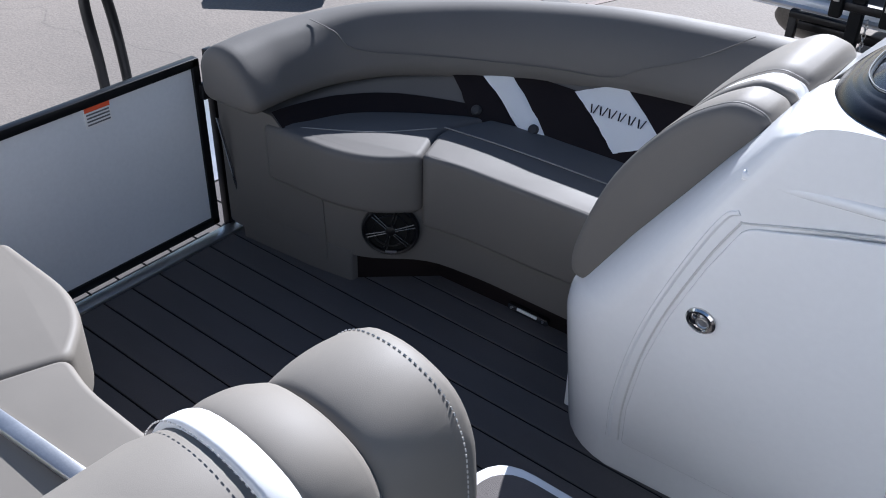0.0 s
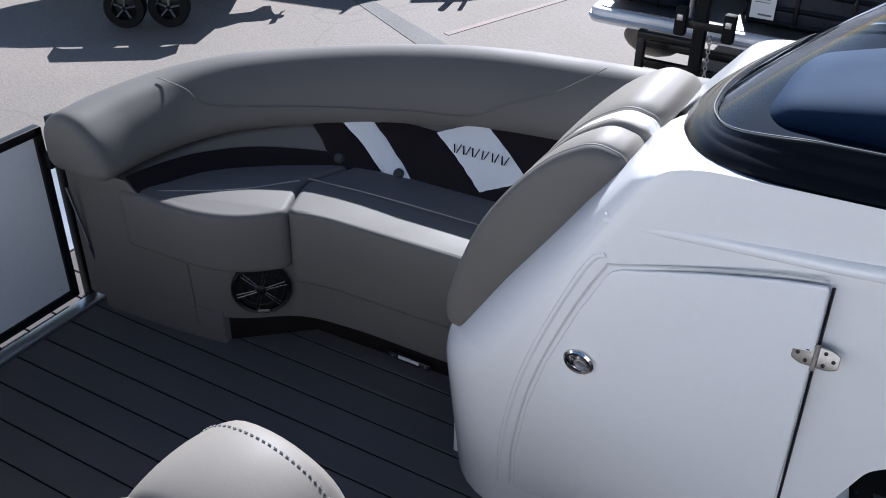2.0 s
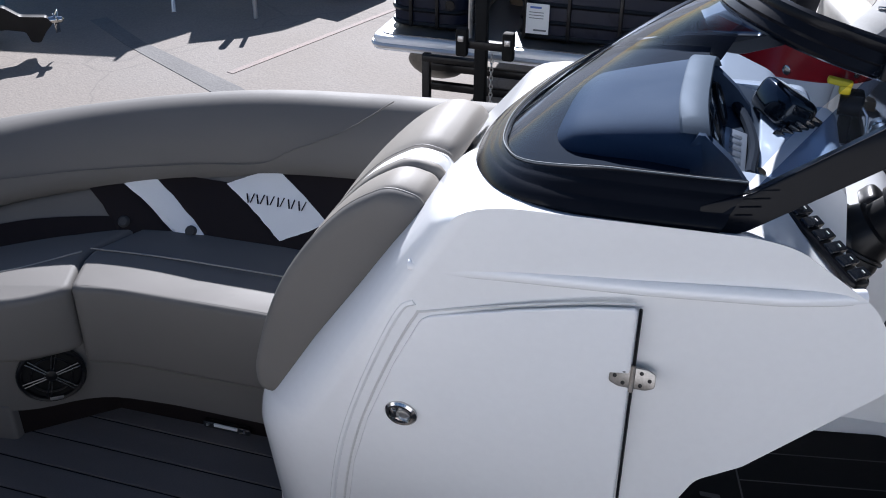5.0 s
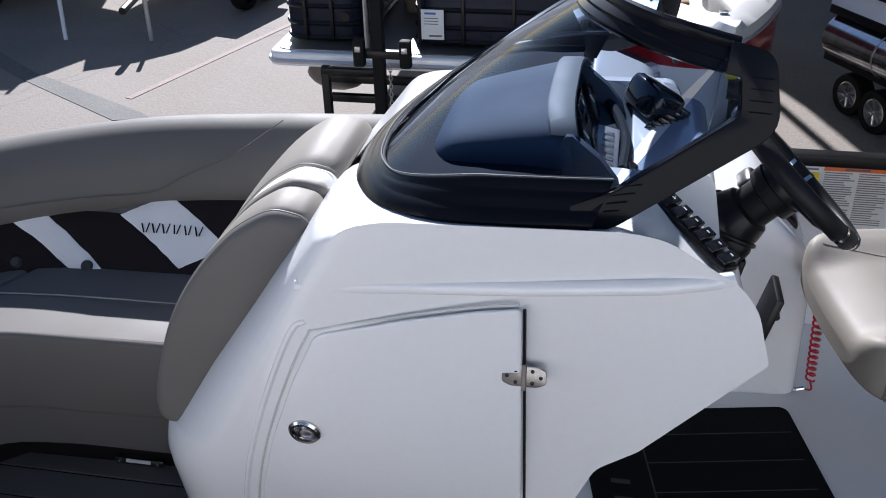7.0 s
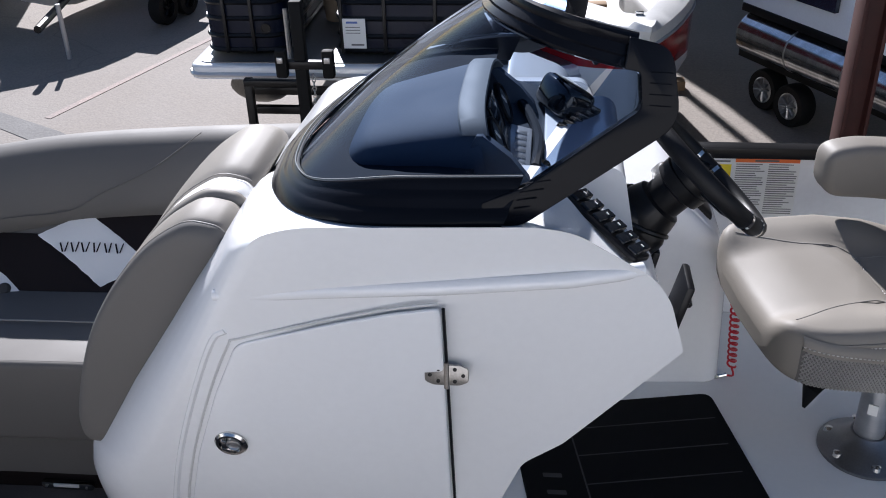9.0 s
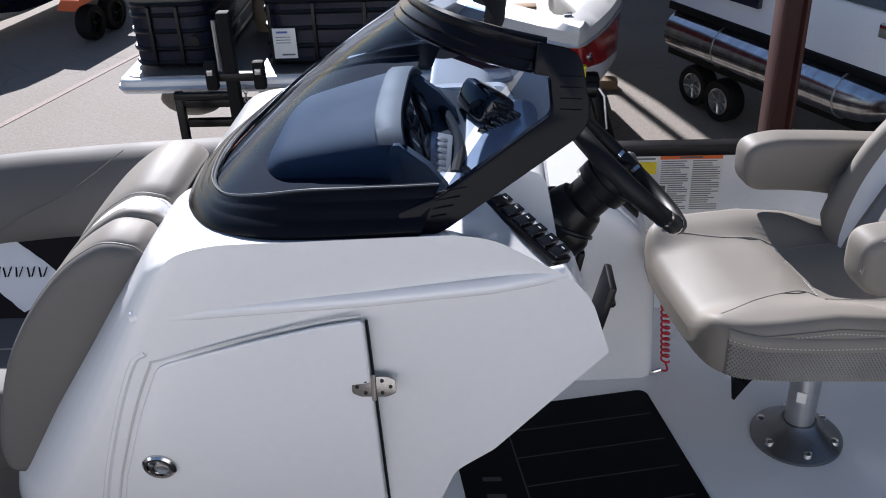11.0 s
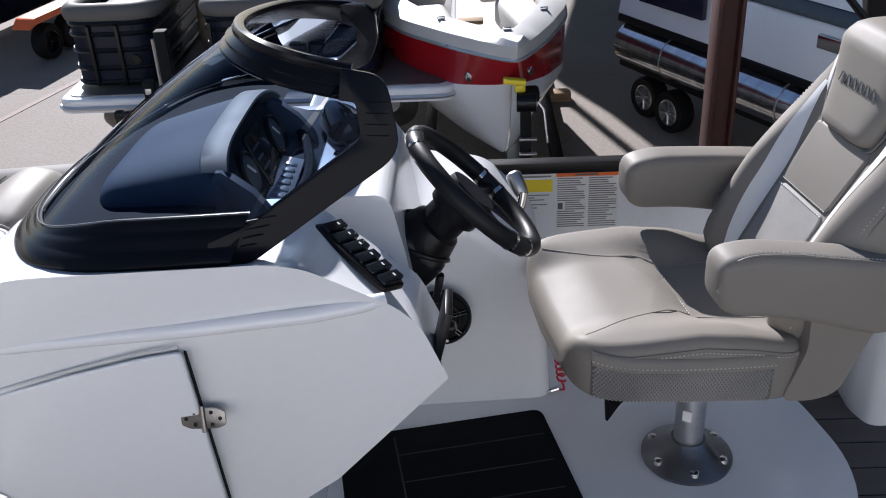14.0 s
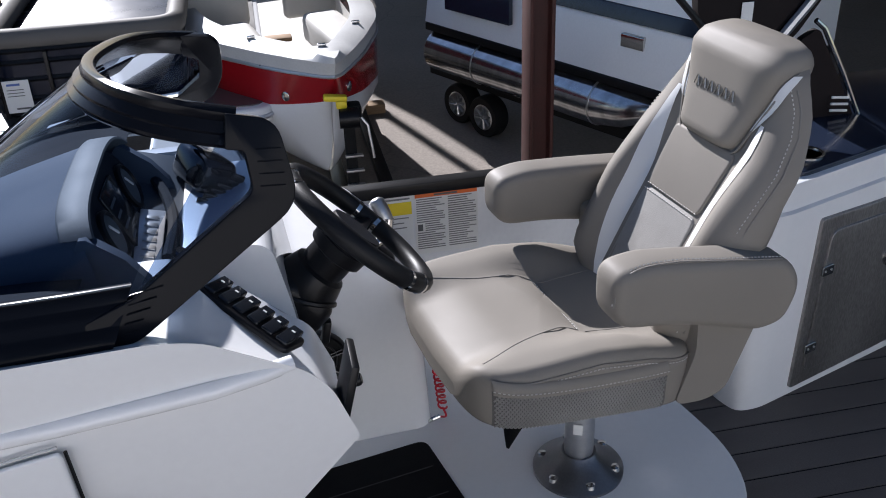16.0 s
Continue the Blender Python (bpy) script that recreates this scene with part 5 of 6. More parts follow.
hoop = begin("boarding_rail", (-2.36, 0.05, 0.0), "black bent-tube boarding rail on the bow deck", "rail")
part("tube", tube(spline([(-2.36, 0.10, 0.0), (-2.36, 0.10, 0.5), (-2.36, 0.075, 0.78), (-2.36, 0.03, 0.82), (-2.36, 0.005, 0.77), (-2.36, 0.02, 0.5), (-2.36, 0.02, 0.0)], 6), 0.016, 10), BLACK, hoop)
deckbow = tagged(part("bow_deck", box((-2.6, -0.06, -0.045), (0.8, 2.62, 0.08), 0.01), STEEL), "bare bow deck ahead of the gate", "deck", kind="structure")

# ---- port lounge: the bow lounge's twin across the aisle ----
port = begin("port_lounge", (-1.3, -1.1, 0.0), "taupe vinyl lounge across the aisle with rounded seat cushions", "lounge seat")
for o in list(lounge.children):
    nm = o.name.split(".")[0]
    if nm in ("toe_kick", "skirt", "end_skirt", "seat_cushion"):
        b2 = bmesh.new()
        b2.from_mesh(o.data)
        for v in b2.verts:
            v.co.y = -0.37 - v.co.y
        part(nm, b2, TAUPE if nm in ("seat_cushion", "headroll") else o.data.materials[0], port)
PORTLEAN = round_poly([(-0.68, 0.50), (-0.76, 0.51), (-0.74, 0.66), (-0.70, 0.80), (-0.668, 0.93), (-0.615, 0.99), (-0.53, 0.995), (-0.452, 0.962), (-0.418, 0.90), (-0.408, 0.80), (-0.405, 0.50)], [0.03, 0.04, 0.06, 0.06, 0.06, 0.05, 0.05, 0.05, 0.05, 0.05, 0.02], 4)


def port_backrest():
    c = begin("end_backrest", (-0.56, -1.1, 0.50), "taupe vinyl end backrest with a white banded rolled top", "backrest", "end backrests")

    def ring(y, k):
        return [(-0.55 + (x + 0.55) * k + 0.05 * max(0.0, y + 0.95), y, 0.70 + (z - 0.70) * (1 + (k - 1) * 0.8) - 0.036 * min(1.0, max(0.0, (y + 1.02) / 0.14))) for x, z in PORTLEAN]

    def roll(y0, y1, g, nm, m, lo=0.93, end=0.45):
        rs = []
        for i in range(15):
            t = i / 14
            f = math.sin(math.pi * t) ** end if 0 < t < 1 else 0.0
            rs.append(ring(y0 + (y1 - y0) * t, lo + (1 + g - lo) * f))
        return part(nm, loft(rs), m, c, smooth=70)
    roll(-1.75, -1.000, 0.0, "side_pad", TAUPE, 0.95, 0.12)
    roll(-1.008, -0.966, 0.010, "pale_band", WHITEVINYL, 0.98)
    roll(-0.978, -0.864, 0.026, "roll", TAUPE, 0.93, 0.40)
    roll(-0.874, -0.690, -0.006, "roll", TAUPE, 0.84, 0.34)
    for y, k in ((-1.014, 1.001), (-0.728, 0.975), (-0.872, 0.962)):
        stitches(ring(y, k)[22:52], c)
    return c


port_backrest()
part("end_base", box((-0.565, -1.25, 0.28), (0.30, 1.0, 0.54), 0.03), TAUPE, port)

part("seat_rail", box((-1.32, -0.925, 0.459), (0.66, 0.035, 0.02), 0.006, Matrix.Rotation(radians(3.7), 4, "Z")), STEEL, port, "grey metal seat edge")
table = begin("low_table", (-0.4, -0.5, 0.0), "low moulded table with a pale rim and grey inset top", "table")
TB = round_poly([(-0.665, -0.27), (-0.10, -0.27), (-0.10, -0.72), (-0.665, -0.72)], 0.10, 6)
part("top", slab(TB, xy(0.275), 0.035, 0.012), GEL, table, "pale moulded rim")
part("inset", slab([( -0.3825 + (x + 0.3825) * 0.90, -0.495 + (y + 0.495) * 0.88) for x, y in TB], xy(0.3105), 0.004, 0.001), PLANK, table, "grey woven inset")
part("leg", turned([(0.14, 0.0), (0.14, 0.01), (0.04, 0.03), (0.035, 0.275), (0, 0.275)], pose(-0.38, -0.5, 0), 20), STEEL, table)



# ---- yard: unseen bounce wall and shade roofs, steel post ----
# unseen sunlit wall behind the camera, added as fill for the shaded faces
bounce_wall = tagged(part("building", box((-1.5, -4.8, 0.75), (14, 0.3, 3.44)), WALLPAINT), "unseen pale wall added behind the camera to bounce sunlight", "building", kind="structure")
def above(x, y):
    """The place at roof height whose shadow falls on this ground point."""
    k = (2.6 - GROUND_Z) / SUN.z
    return (x + SUN.x * k, y + SUN.y * k)


# unseen roof added for shade; its edge follows the wanted shadow line
ED = [above(1.13, 6.70), above(1.43, 6.0), above(1.74, 5.05), above(2.4, 3.1)]
bm = slab(ED + [(1.9, 3.9), (2.9, 3.9), (2.9, 0.5), (11, 0.5), (11, 22), (-0.2, 22), (-0.2, 15.0)], xy(2.6), 0.15)
roof = tagged(part("canopy_roof", bm, HATCH), "unseen flat roof shaped to shade the ground at the far rows", "roof", kind="structure")
# added beam out of view; throws a thin shadow across the sunlit wedge
part("roof_beam", loft([[(x - 0.045, y, 2.6), (x + 0.045, y, 2.6), (x + 0.045, y, 2.7), (x - 0.045, y, 2.7)] for x, y in [(q[0] - 0.19, q[1]) for q in ED]]), BLACK, roof, "unseen beam added to cast a dark stripe on the lit ground")
# second unseen roof, added higher up to hold skylight off the trailers
tagged(part("canopy_roof", box((5.6, 5.9, 4.4), (10.8, 6.6, 0.15)), HATCH), "unseen high flat roof added to darken the ground by the trailers", "roof", kind="structure")
# unseen walls added at the side and back to block low skylight
tagged(part("canopy_wall", box((9.0, 11.2, 0.8), (0.2, 21.6, 3.55)), HATCH), "unseen grey wall added to keep skylight off the shaded ground", "wall", kind="structure")
tagged(part("canopy_wall", box((5.6, 21.5, 0.8), (7.0, 0.2, 3.55)), HATCH), "unseen grey wall added to keep skylight off the shaded ground", "wall", kind="structure")
patch = tagged(part("asphalt_patch", slab([(-5.6, 6.12), (-4.90, 5.62), (-3.62, 4.84), (-3.34, 4.92), (-3.5, 5.03), (-4.80, 5.74), (-5.5, 6.25)], xy(GROUND_Z), 0.004), GAPPATCH, ground), "darker repaired asphalt strip")
line = part("painted_line", slab([(-3.74, 5.29), (-3.68, 5.27), (-3.0, 7.35), (-3.05, 7.37)], xy(GROUND_Z), 0.004), LINE, ground, "faded pinkish painted line")

post = begin("steel_post", (1.82, 3.85, GROUND_Z), "red oxide painted steel column", "post")
part("flange", box((1.765, 3.83, 1.2), (0.020, 0.17, 4.34), 0.003), REDOXIDE, post)
part("flange", box((1.885, 3.83, 1.2), (0.020, 0.17, 4.34), 0.003), REDOXIDE, post)
part("web", box((1.825, 3.83, 1.2), (0.10, 0.022, 4.34)), REDOXIDE, post)
part("foot_plate", box((1.82, 3.83, GROUND_Z + 0.01), (0.3, 0.3, 0.02), 0.003), REDOXIDE, post)


def wheel(parent, x, y, r, mat=SILVER, ax=(1, 0, 0), spokes=5):
    m = facing((x, y, GROUND_Z + r), ax)
    t = part("tyre", turned([(r * 0.62, -0.06), (r * 0.93, -0.065), (r, -0.045), (r, 0.045), (r * 0.93, 0.065), (r * 0.62, 0.06), (r * 0.6, 0.0)], m, 28), RUBBER, parent)
    rim = part("rim", turned([(r * 0.63, 0.02), (r * 0.63, 0.06), (r * 0.57, 0.065), (r * 0.5, 0.02), (r * 0.2, 0.03), (r * 0.15, 0.05), (0, 0.05)], m, 24), mat if spokes > 5 else BLACK, t, "metal rim")
    for k in range(spokes):
        a = radians(360 / spokes * k + 10)
        part("spoke", tube([m @ Vector((r * 0.1 * math.cos(a), r * 0.1 * math.sin(a), 0.05)), m @ Vector((r * 0.56 * math.cos(a), r * 0.56 * math.sin(a), 0.055))], 0.10 * r, 6, flat=0.4), mat, rim)


def strip_body(parent, name, a, b, z0, z1, mat, out=0.5, bevel=0.02, lean=0.0, label=""):
    """A long body between two plan points, its near side along them; lean: how far its top stands back."""
    a, b = Vector((*a, 0)), Vector((*b, 0))
    d = (b - a).normalized()
    s = Vector((-d.y, d.x, 0))
    L = (b - a).length
    bm = slab([(0, 0), (L, 0), (L, out), (0, out)], lambda u, v, w: tuple(a + d * u + s * (v + lean * w / (z1 - z0) * (v < out / 2)) + Vector((0, 0, z0 + w))), z1 - z0, bevel)
    return part(name, bm, mat, parent, label)


# pontoon boat with the bare tube
tri = begin("pontoon_boat", (2.4, 4.6, GROUND_Z), "white pontoon boat with a bare metal tube on a trailer", "boat")
T0, T1 = Vector((1.63, 5.80, -0.40)), Vector((2.42, 4.36, -0.40))
dr = (T1 - T0).normalized()
RT = 0.152
pts = [T0, T0 + dr * 0.01, T0 + dr * 0.03] + [T0.lerp(T1, k / 6) for k in range(1, 7)] + [T1 + dr * 0.20 + Vector((0, 0, 0.015)), T1 + dr * 0.40 + Vector((0, 0, 0.05)), T1 + dr * 0.55 + Vector((0, 0, 0.09))]
part("tube", tube(pts, [0.09, 0.135, RT] + [RT] * 6 + [RT * 0.86, RT * 0.5, 0.02], 32), TUBE, tri, "shiny bare metal pontoon tube")
for k in (0.33, 0.66, 1.0):
    p = T0.lerp(T1, k)
    part("weld_ring", tube([p - dr * 0.006, p + dr * 0.006], RT + 0.003, 32), STEEL, tri)
sd = Vector((-dr.y, dr.x, 0))
e0, e1 = T0 + sd * -0.10, T1 + dr * 0.75 + sd * -0.10
strip_body(tri, "rub_rail", (e0.x, e0.y), (e1.x, e1.y), -0.235, -0.175, BLACK, 1.5)
strip_body(tri, "topside", (e0.x, e0.y), (e1.x, e1.y), -0.175, 0.16, PANEL, 1.5, 0.03, 0.06)
strip_body(tri, "stripe", (e0.x + 0.055, e0.y + 0.02), (e1.x + 0.055, e1.y + 0.02), 0.16, 0.25, NAVY, 1.4, 0.01, 0.02, "dark blue stripe")
strip_body(tri, "coaming", (e0.x + 0.08, e0.y + 0.03), (e1.x + 0.08, e1.y + 0.03), 0.25, 0.40, PANEL, 1.3, 0.05, 0.06)
strip_body(tri, "window", (e0.x + 0.10, e0.y - 0.25), (e0.x + 0.42, e0.y - 0.80), -0.03, 0.15, NAVY, 0.035, 0.01, 0.0, "dark window")
q = T1 + dr * 0.18 + sd * -0.075
strip_body(tri, "vent", (q.x, q.y), (q.x + dr.x * 0.17, q.y + dr.y * 0.17), 0.02, 0.10, CHROME, 0.05, 0.008, 0.0, "chrome vent")
tra = begin("tandem_trailer", (1.9, 5.2, GROUND_Z), "black tandem boat trailer with light rims", "trailer")
ax = (-0.872, -0.489, 0)
wheel(tra, 1.80, 5.70, 0.155, STEEL, ax, 8)
wheel(tra, 1.92, 5.37, 0.155, STEEL, ax, 8)
strip_body(tra, "fender", (1.66, 5.92), (2.06, 5.20), -0.62, -0.59, BLACK, 0.2, 0.01)
strip_body(tra, "bunk", (1.60, 5.95), (2.68, 4.02), -0.64, -0.56, RUBBER, 0.25)

# red and white runabout
red = begin("runabout", (0.45, 5.0, GROUND_Z), "white and red open-bow motorboat on a trailer", "boat")
AX, SD = Vector((-0.193, 0.981, 0)), Vector((0.981, 0.193, 0))
TIP = Vector((0.71, 3.90, 0))
# along the axis: half width at the gunwale, keel height
SECS = [(0.0, 0.0, -0.14), (0.05, 0.05, -0.28), (0.14, 0.115, -0.44), (0.30, 0.225, -0.58), (0.55, 0.375, -0.66), (0.95, 0.56, -0.72), (1.6, 0.65, -0.74), (3.2, 0.57, -0.72)]


FINE = [(p[0], max(0.0, p[1]), p[2]) for p in spline(SECS, 6)]


def sheer(d):
    return 0.165 - 0.02 * d


def hull_pt(d, hw, kz, f, s):
    z = kz + (sheer(d) - kz) * f
    wd = hw * (0.04 + 0.90 * min(1.0, f / 0.5) ** 0.75 + 0.06 * f)
    flare = -0.16 * f * max(0.0, 1 - d / 0.35)
    return TIP + AX * (d + 0.16 * (d < 0.35) * max(0.0, 1 - d / 0.35) + flare) + SD * (s * wd) + Vector((0, 0, z))


def band_f(d, kz, lvl):
    """The share of the height from keel to sheer at which the paint changes."""
    z = (kz, sheer(d) - 0.085 - 0.15 - 0.17 * min(1.0, d), sheer(d) - 0.085, sheer(d))[lvl]
    return min(1.0, max(0.0, (z - kz) / (sheer(d) - kz)))


for name, lv, mt, lb in (("bottom", 0, GEL, "white bottom"), ("red_side", 1, RED, "red side band"), ("gunwale", 2, OLDGEL, "white gunwale")):
    for sgn in (-1, 1):
        part(name, loft([[hull_pt(d, hw, kz, band_f(d, kz, lv) + (band_f(d, kz, lv + 1) - band_f(d, kz, lv)) * k / 10, sgn) for k in range(11)] for d, hw, kz in FINE], closed=False), mt, red, lb)
part("rub_strip", tube([hull_pt(d, hw, kz, band_f(d, kz, 2), -1) for d, hw, kz in reversed(FINE)] + [hull_pt(d, hw, kz, band_f(d, kz, 2), 1) for d, hw, kz in FINE], 0.012, 8), SILVER, red)
for sgn in (-1, 1):
    rows = []
    for d, hw, kz in FINE:
        o = hull_pt(d, hw, kz, 1.0, sgn)
        iw = max(0.0, hw - 0.17) if d > 0.28 else 0.0
        i2 = TIP + AX * (d - 0.16 * max(0.0, 1 - d / 0.35) + 0.16 * (d < 0.35) * max(0.0, 1 - d / 0.35)) + SD * (sgn * iw) + Vector((0, 0, sheer(d) + 0.035))
        rows.append([o, o.lerp(i2, 0.4) + Vector((0, 0, 0.02)), i2])
    part("deck", loft(rows, closed=False), OLDGEL, red)
well = [TIP + AX * d + SD * (max(0.0, hw - 0.17)) + Vector((0, 0, 0)) for d, hw, kz in SECS if d > 0.28] + [TIP + AX * d - SD * (max(0.0, hw - 0.17)) for d, hw, kz in reversed(SECS) if d > 0.28]
bm = bmesh.new()
lo = [bm.verts.new((p.x, p.y, -0.16)) for p in well]
hi = [bm.verts.new((p.x, p.y, 0.175 - 0.02 * (p - TIP).dot(AX))) for p in well]
bm.faces.new(lo)
for i in range(len(well)):
    j = (i + 1) % len(well)
    bm.faces.new((lo[i], lo[j], hi[j], hi[i]))
part("cockpit", bm, CREAM, red, "white upholstered open bow")
for sgn in (-1, 1):
    c0 = TIP + AX * 1.0 + SD * (sgn * 0.30)
    part("bow_seat", box((c0.x, c0.y, 0.0), (0.26, 0.75, 0.20), 0.05, Matrix.Rotation(math.atan2(-AX.x, AX.y), 4, "Z"), 3), CREAM, red, "white padded bow seat")
    c1 = TIP + AX * 1.62 + SD * (sgn * 0.33)
    part("seat_back", box((c1.x, c1.y, 0.14), (0.42, 0.10, 0.28), 0.035, Matrix.Rotation(math.atan2(-AX.x, AX.y), 4, "Z"), 3), CREAM, red)
    c2 = TIP + AX * 1.95 + SD * (sgn * 0.36)
    pn = part("windshield", box((c2.x, c2.y, 0.30), (0.52, 0.012, 0.26), 0.0, Matrix.Rotation(math.atan2(-AX.x, AX.y), 4, "Z") @ Matrix.Rotation(radians(-35), 4, "X")), CLEAR, red, "clear windshield pane")
    pn.visible_shadow = False
c3 = TIP + AX * 1.35
part("step_pad", box((c3.x, c3.y, -0.05), (0.18, 0.10, 0.03), 0.01), WOOD, red, "brown step pad")
for sgn, d in ((-1, 0.28), (1, 0.14), (-1, 0.75)):
    sec = min(SECS, key=lambda r: abs(r[0] - d))
    p = hull_pt(sec[0], sec[1], sec[2], 0.68, sgn)
    if d < 0.5:
        part("bow_light", turned([(0.028, 0), (0.028, 0.008), (0.018, 0.012), (0, 0.012)], facing(p, SD * sgn * 0.8 - AX * 0.6), 14), CHROME, red, "chrome bow fitting")
for d, sgn in ((0.25, 0.0), (0.62, 0.8), (0.62, -0.8)):
    p = TIP + AX * d + SD * (sgn * 0.40)
    part("cleat", box((p.x, p.y, sheer(d) + 0.045), (0.05, 0.02, 0.02), 0.006), CHROME, red, "chrome cleat")
rtr = begin("boat_trailer", (0.8, 4.1, GROUND_Z), "black boat trailer with a winch post and yellow strap", "trailer")
part("winch_post", box((0.75, 3.87, -0.525), (0.06, 0.07, 0.89), 0.01), RUBBER, rtr)
part("bow_stop", box((0.77, 3.92, -0.11), (0.12, 0.1, 0.08), 0.02), RUBBER, rtr)
part("strap", box((0.69, 3.90, -0.025), (0.13, 0.05, 0.035), 0.010, Matrix.Rotation(radians(8), 4, "Y")), YELLOW, rtr, "yellow strap")
part("strap", box((0.72, 3.885, -0.06), (0.06, 0.04, 0.05), 0.012), YELLOW, rtr, "yellow strap")
part("winch_drum", tube([(0.70, 3.85, -0.13), (0.81, 3.84, -0.13)], 0.055, 12), BLACK, rtr)
part("winch_handle", tube([(0.82, 3.84, -0.13), (0.85, 3.82, -0.17), (0.87, 3.80, -0.36)], 0.008, 6), STEEL, rtr)
part("tongue", box((0.72, 4.3, -0.88), (0.1, 1.6, 0.09), 0.01), BLACK, rtr)
for k in range(4):
    part("step_rung", box((0.76, 3.81, -0.34 - 0.09 * k), (0.10, 0.03, 0.012), 0.002), STEEL, rtr)
for x in (0.15, 1.0):
    part("side_rail", box((x, 5.6, -0.80), (0.08, 2.6, 0.08), 0.01), BLACK, rtr)
blk = tagged(part("timber_block", box((1.09, 6.10, -0.932), (0.30, 0.12, 0.076), 0.006), WOOD), "weathered timber block on the asphalt", "block")

# pontoon boat with dark fence corners
blue = begin("pontoon_boat", (-1.4, 5.0, GROUND_Z), "pontoon boat with dark blue fence panels and grey head rolls", "boat")
DK = round_poly([(-2.07, 4.20), (0.35, 4.20), (0.35, 7.5), (-2.07, 7.5)], 0.10, 5)
part("deck_edge", slab(DK, xy(-0.235), 0.085, 0.02), GEL, blue, "white deck edge")
part("edge_strip", tube([(x, y, -0.205) for x, y in DK], 0.016, 6, closed=True), SILVER, blue)
part("carpet", slab([(-0.86 + (x + 0.86) * 0.965, 5.85 + (y - 5.85) * 0.965) for x, y in DK], xy(-0.15), 0.006), HATCH, blue, "grey carpeted deck")
for x0, x1 in ((-2.0, -1.49), (-1.16, -0.12)):
    o = round_poly([(x0, 4.40), (x1, 4.40), (x1, 6.4), (x0, 6.4)], 0.13, 5)
    nm = part("fence_panel", slab(o, xy(-0.125), 0.385, 0.01), BLUEHULL, blue, "glossy dark blue fence panel")
    for k, z in enumerate((-0.11, -0.02, 0.09, 0.19, 0.255)):
        part("fence_rail", tube([(x, y, z) for x, y in o], 0.016, 6, closed=True), BLACK, nm)
    for x in [x0 + (x1 - x0) * f for f in ((0.28, 0.62) if x1 < -1 else (0.04, 0.3, 0.6))]:
        part("fence_stile", box((x, 4.385, 0.06), (0.022, 0.022, 0.37), 0.004), BLACK, nm)
    roll = round_poly([((x - (x0 + x1) / 2) * 0.97 + (x0 + x1) / 2, (y - 5.4) * 0.98 + 5.4) for x, y in ((x0, 4.4), (x1, 4.4), (x1, 6.4), (x0, 6.4))], 0.13, 5)
    part("head_roll", tube([(x, y + 0.03, 0.305) for x, y in roll], 0.062, 10, closed=True), VINYL, blue, "grey vinyl head roll")
emb = part("emblem", turned([(0.032, 0), (0.032, 0.006), (0.025, 0.006), (0.025, 0.002), (0, 0.002)], facing((-1.60, 4.388, 0.03), (0, -1, 0)), 18), BLACK, blue, "round dark emblem")
tan = part("furled_cover", turned([(0.10, 0), (0.115, 0.1), (0.10, 0.5), (0.09, 0.62), (0, 0.62)], pose(-1.30, 5.2, -0.145), 16), TANCOVER, blue, "tan rolled cover")
ppr = begin("price_sheet", (-1.04, 4.38, -0.08), "white printed sheet taped to the dark panel", "paper")
part("sheet", box((-1.037, 4.372, 0.005), (0.142, 0.004, 0.187)), PAPER, ppr)
part("print_bar", box((-1.05, 4.369, 0.075), (0.07, 0.002, 0.012)), BLUEPRINT, ppr)
for k in range(3):
    part("print_bar", box((-1.045, 4.369, 0.045 - 0.018 * k), (0.09, 0.002, 0.004)), PRINT, ppr)
part("print_bar", box((-1.02, 4.369, -0.065), (0.08, 0.002, 0.010)), PRINT, ppr)
rings = []
for k in range(10):
    a = k / 9
    y = 4.28 + 0.55 * a
    zc = -0.40 + 0.0 * a
    top2 = -0.245
    bot2 = -0.30 - 0.27 * math.sin(a * 1.5708) ** 0.55
    hw2 = 0.20 * (0.55 + 0.45 * math.sin(a * 1.5708) ** 0.6)
    rings.append([(-1.72 + hw2 * math.cos(6.28319 * j / 18), y, (top2 + bot2) / 2 + (top2 - bot2) / 2 * math.sin(6.28319 * j / 18)) for j in range(18)])
rings.append([(x, 7.3, z) for x, y, z in rings[-1]])
part("pontoon_tube", loft(rings), DULLTUBE, blue, "dull metal pontoon nose")
part("pontoon_tube", tube([(-0.05, 4.35, -0.30), (-0.05, 4.6, -0.4), (-0.05, 7.3, -0.4)], [0.05, 0.15, 0.15], 18), DULLTUBE, blue, "dull metal pontoon nose")
win = begin("winch_stand", (-1.28, 4.0, GROUND_Z), "black trailer winch stand with rollers and a chain", "trailer")
part("upright", box((-1.295, 4.02, -0.33), (0.07, 0.07, 1.28), 0.008), RUBBER, win)
part("guide_tube", tube([(-1.44, 4.30, -0.20), (-1.44, 4.30, 0.18)], 0.016, 8), STEEL, win, "bright guide tube")
part("cross_arm", box((-1.265, 4.0, -0.065), (0.34, 0.05, 0.05), 0.006), BLACK, win)
for x in (-1.40, -1.12):
    part("roller", box((x, 3.97, -0.05), (0.07, 0.06, 0.17), 0.015), RUBBER, win)
    part("bracket", box((x, 3.935, -0.02), (0.035, 0.012, 0.035), 0.003), STEEL, win)
for z in (-0.34, -0.47):
    part("frame_bar", box((-1.25, 4.3, z), (0.9, 0.05, 0.05), 0.006), BLACK, win)
for x in (-1.66, -0.85):
    part("frame_leg", box((x, 4.1, -0.58), (0.05, 0.05, 0.78), 0.006), BLACK, win)
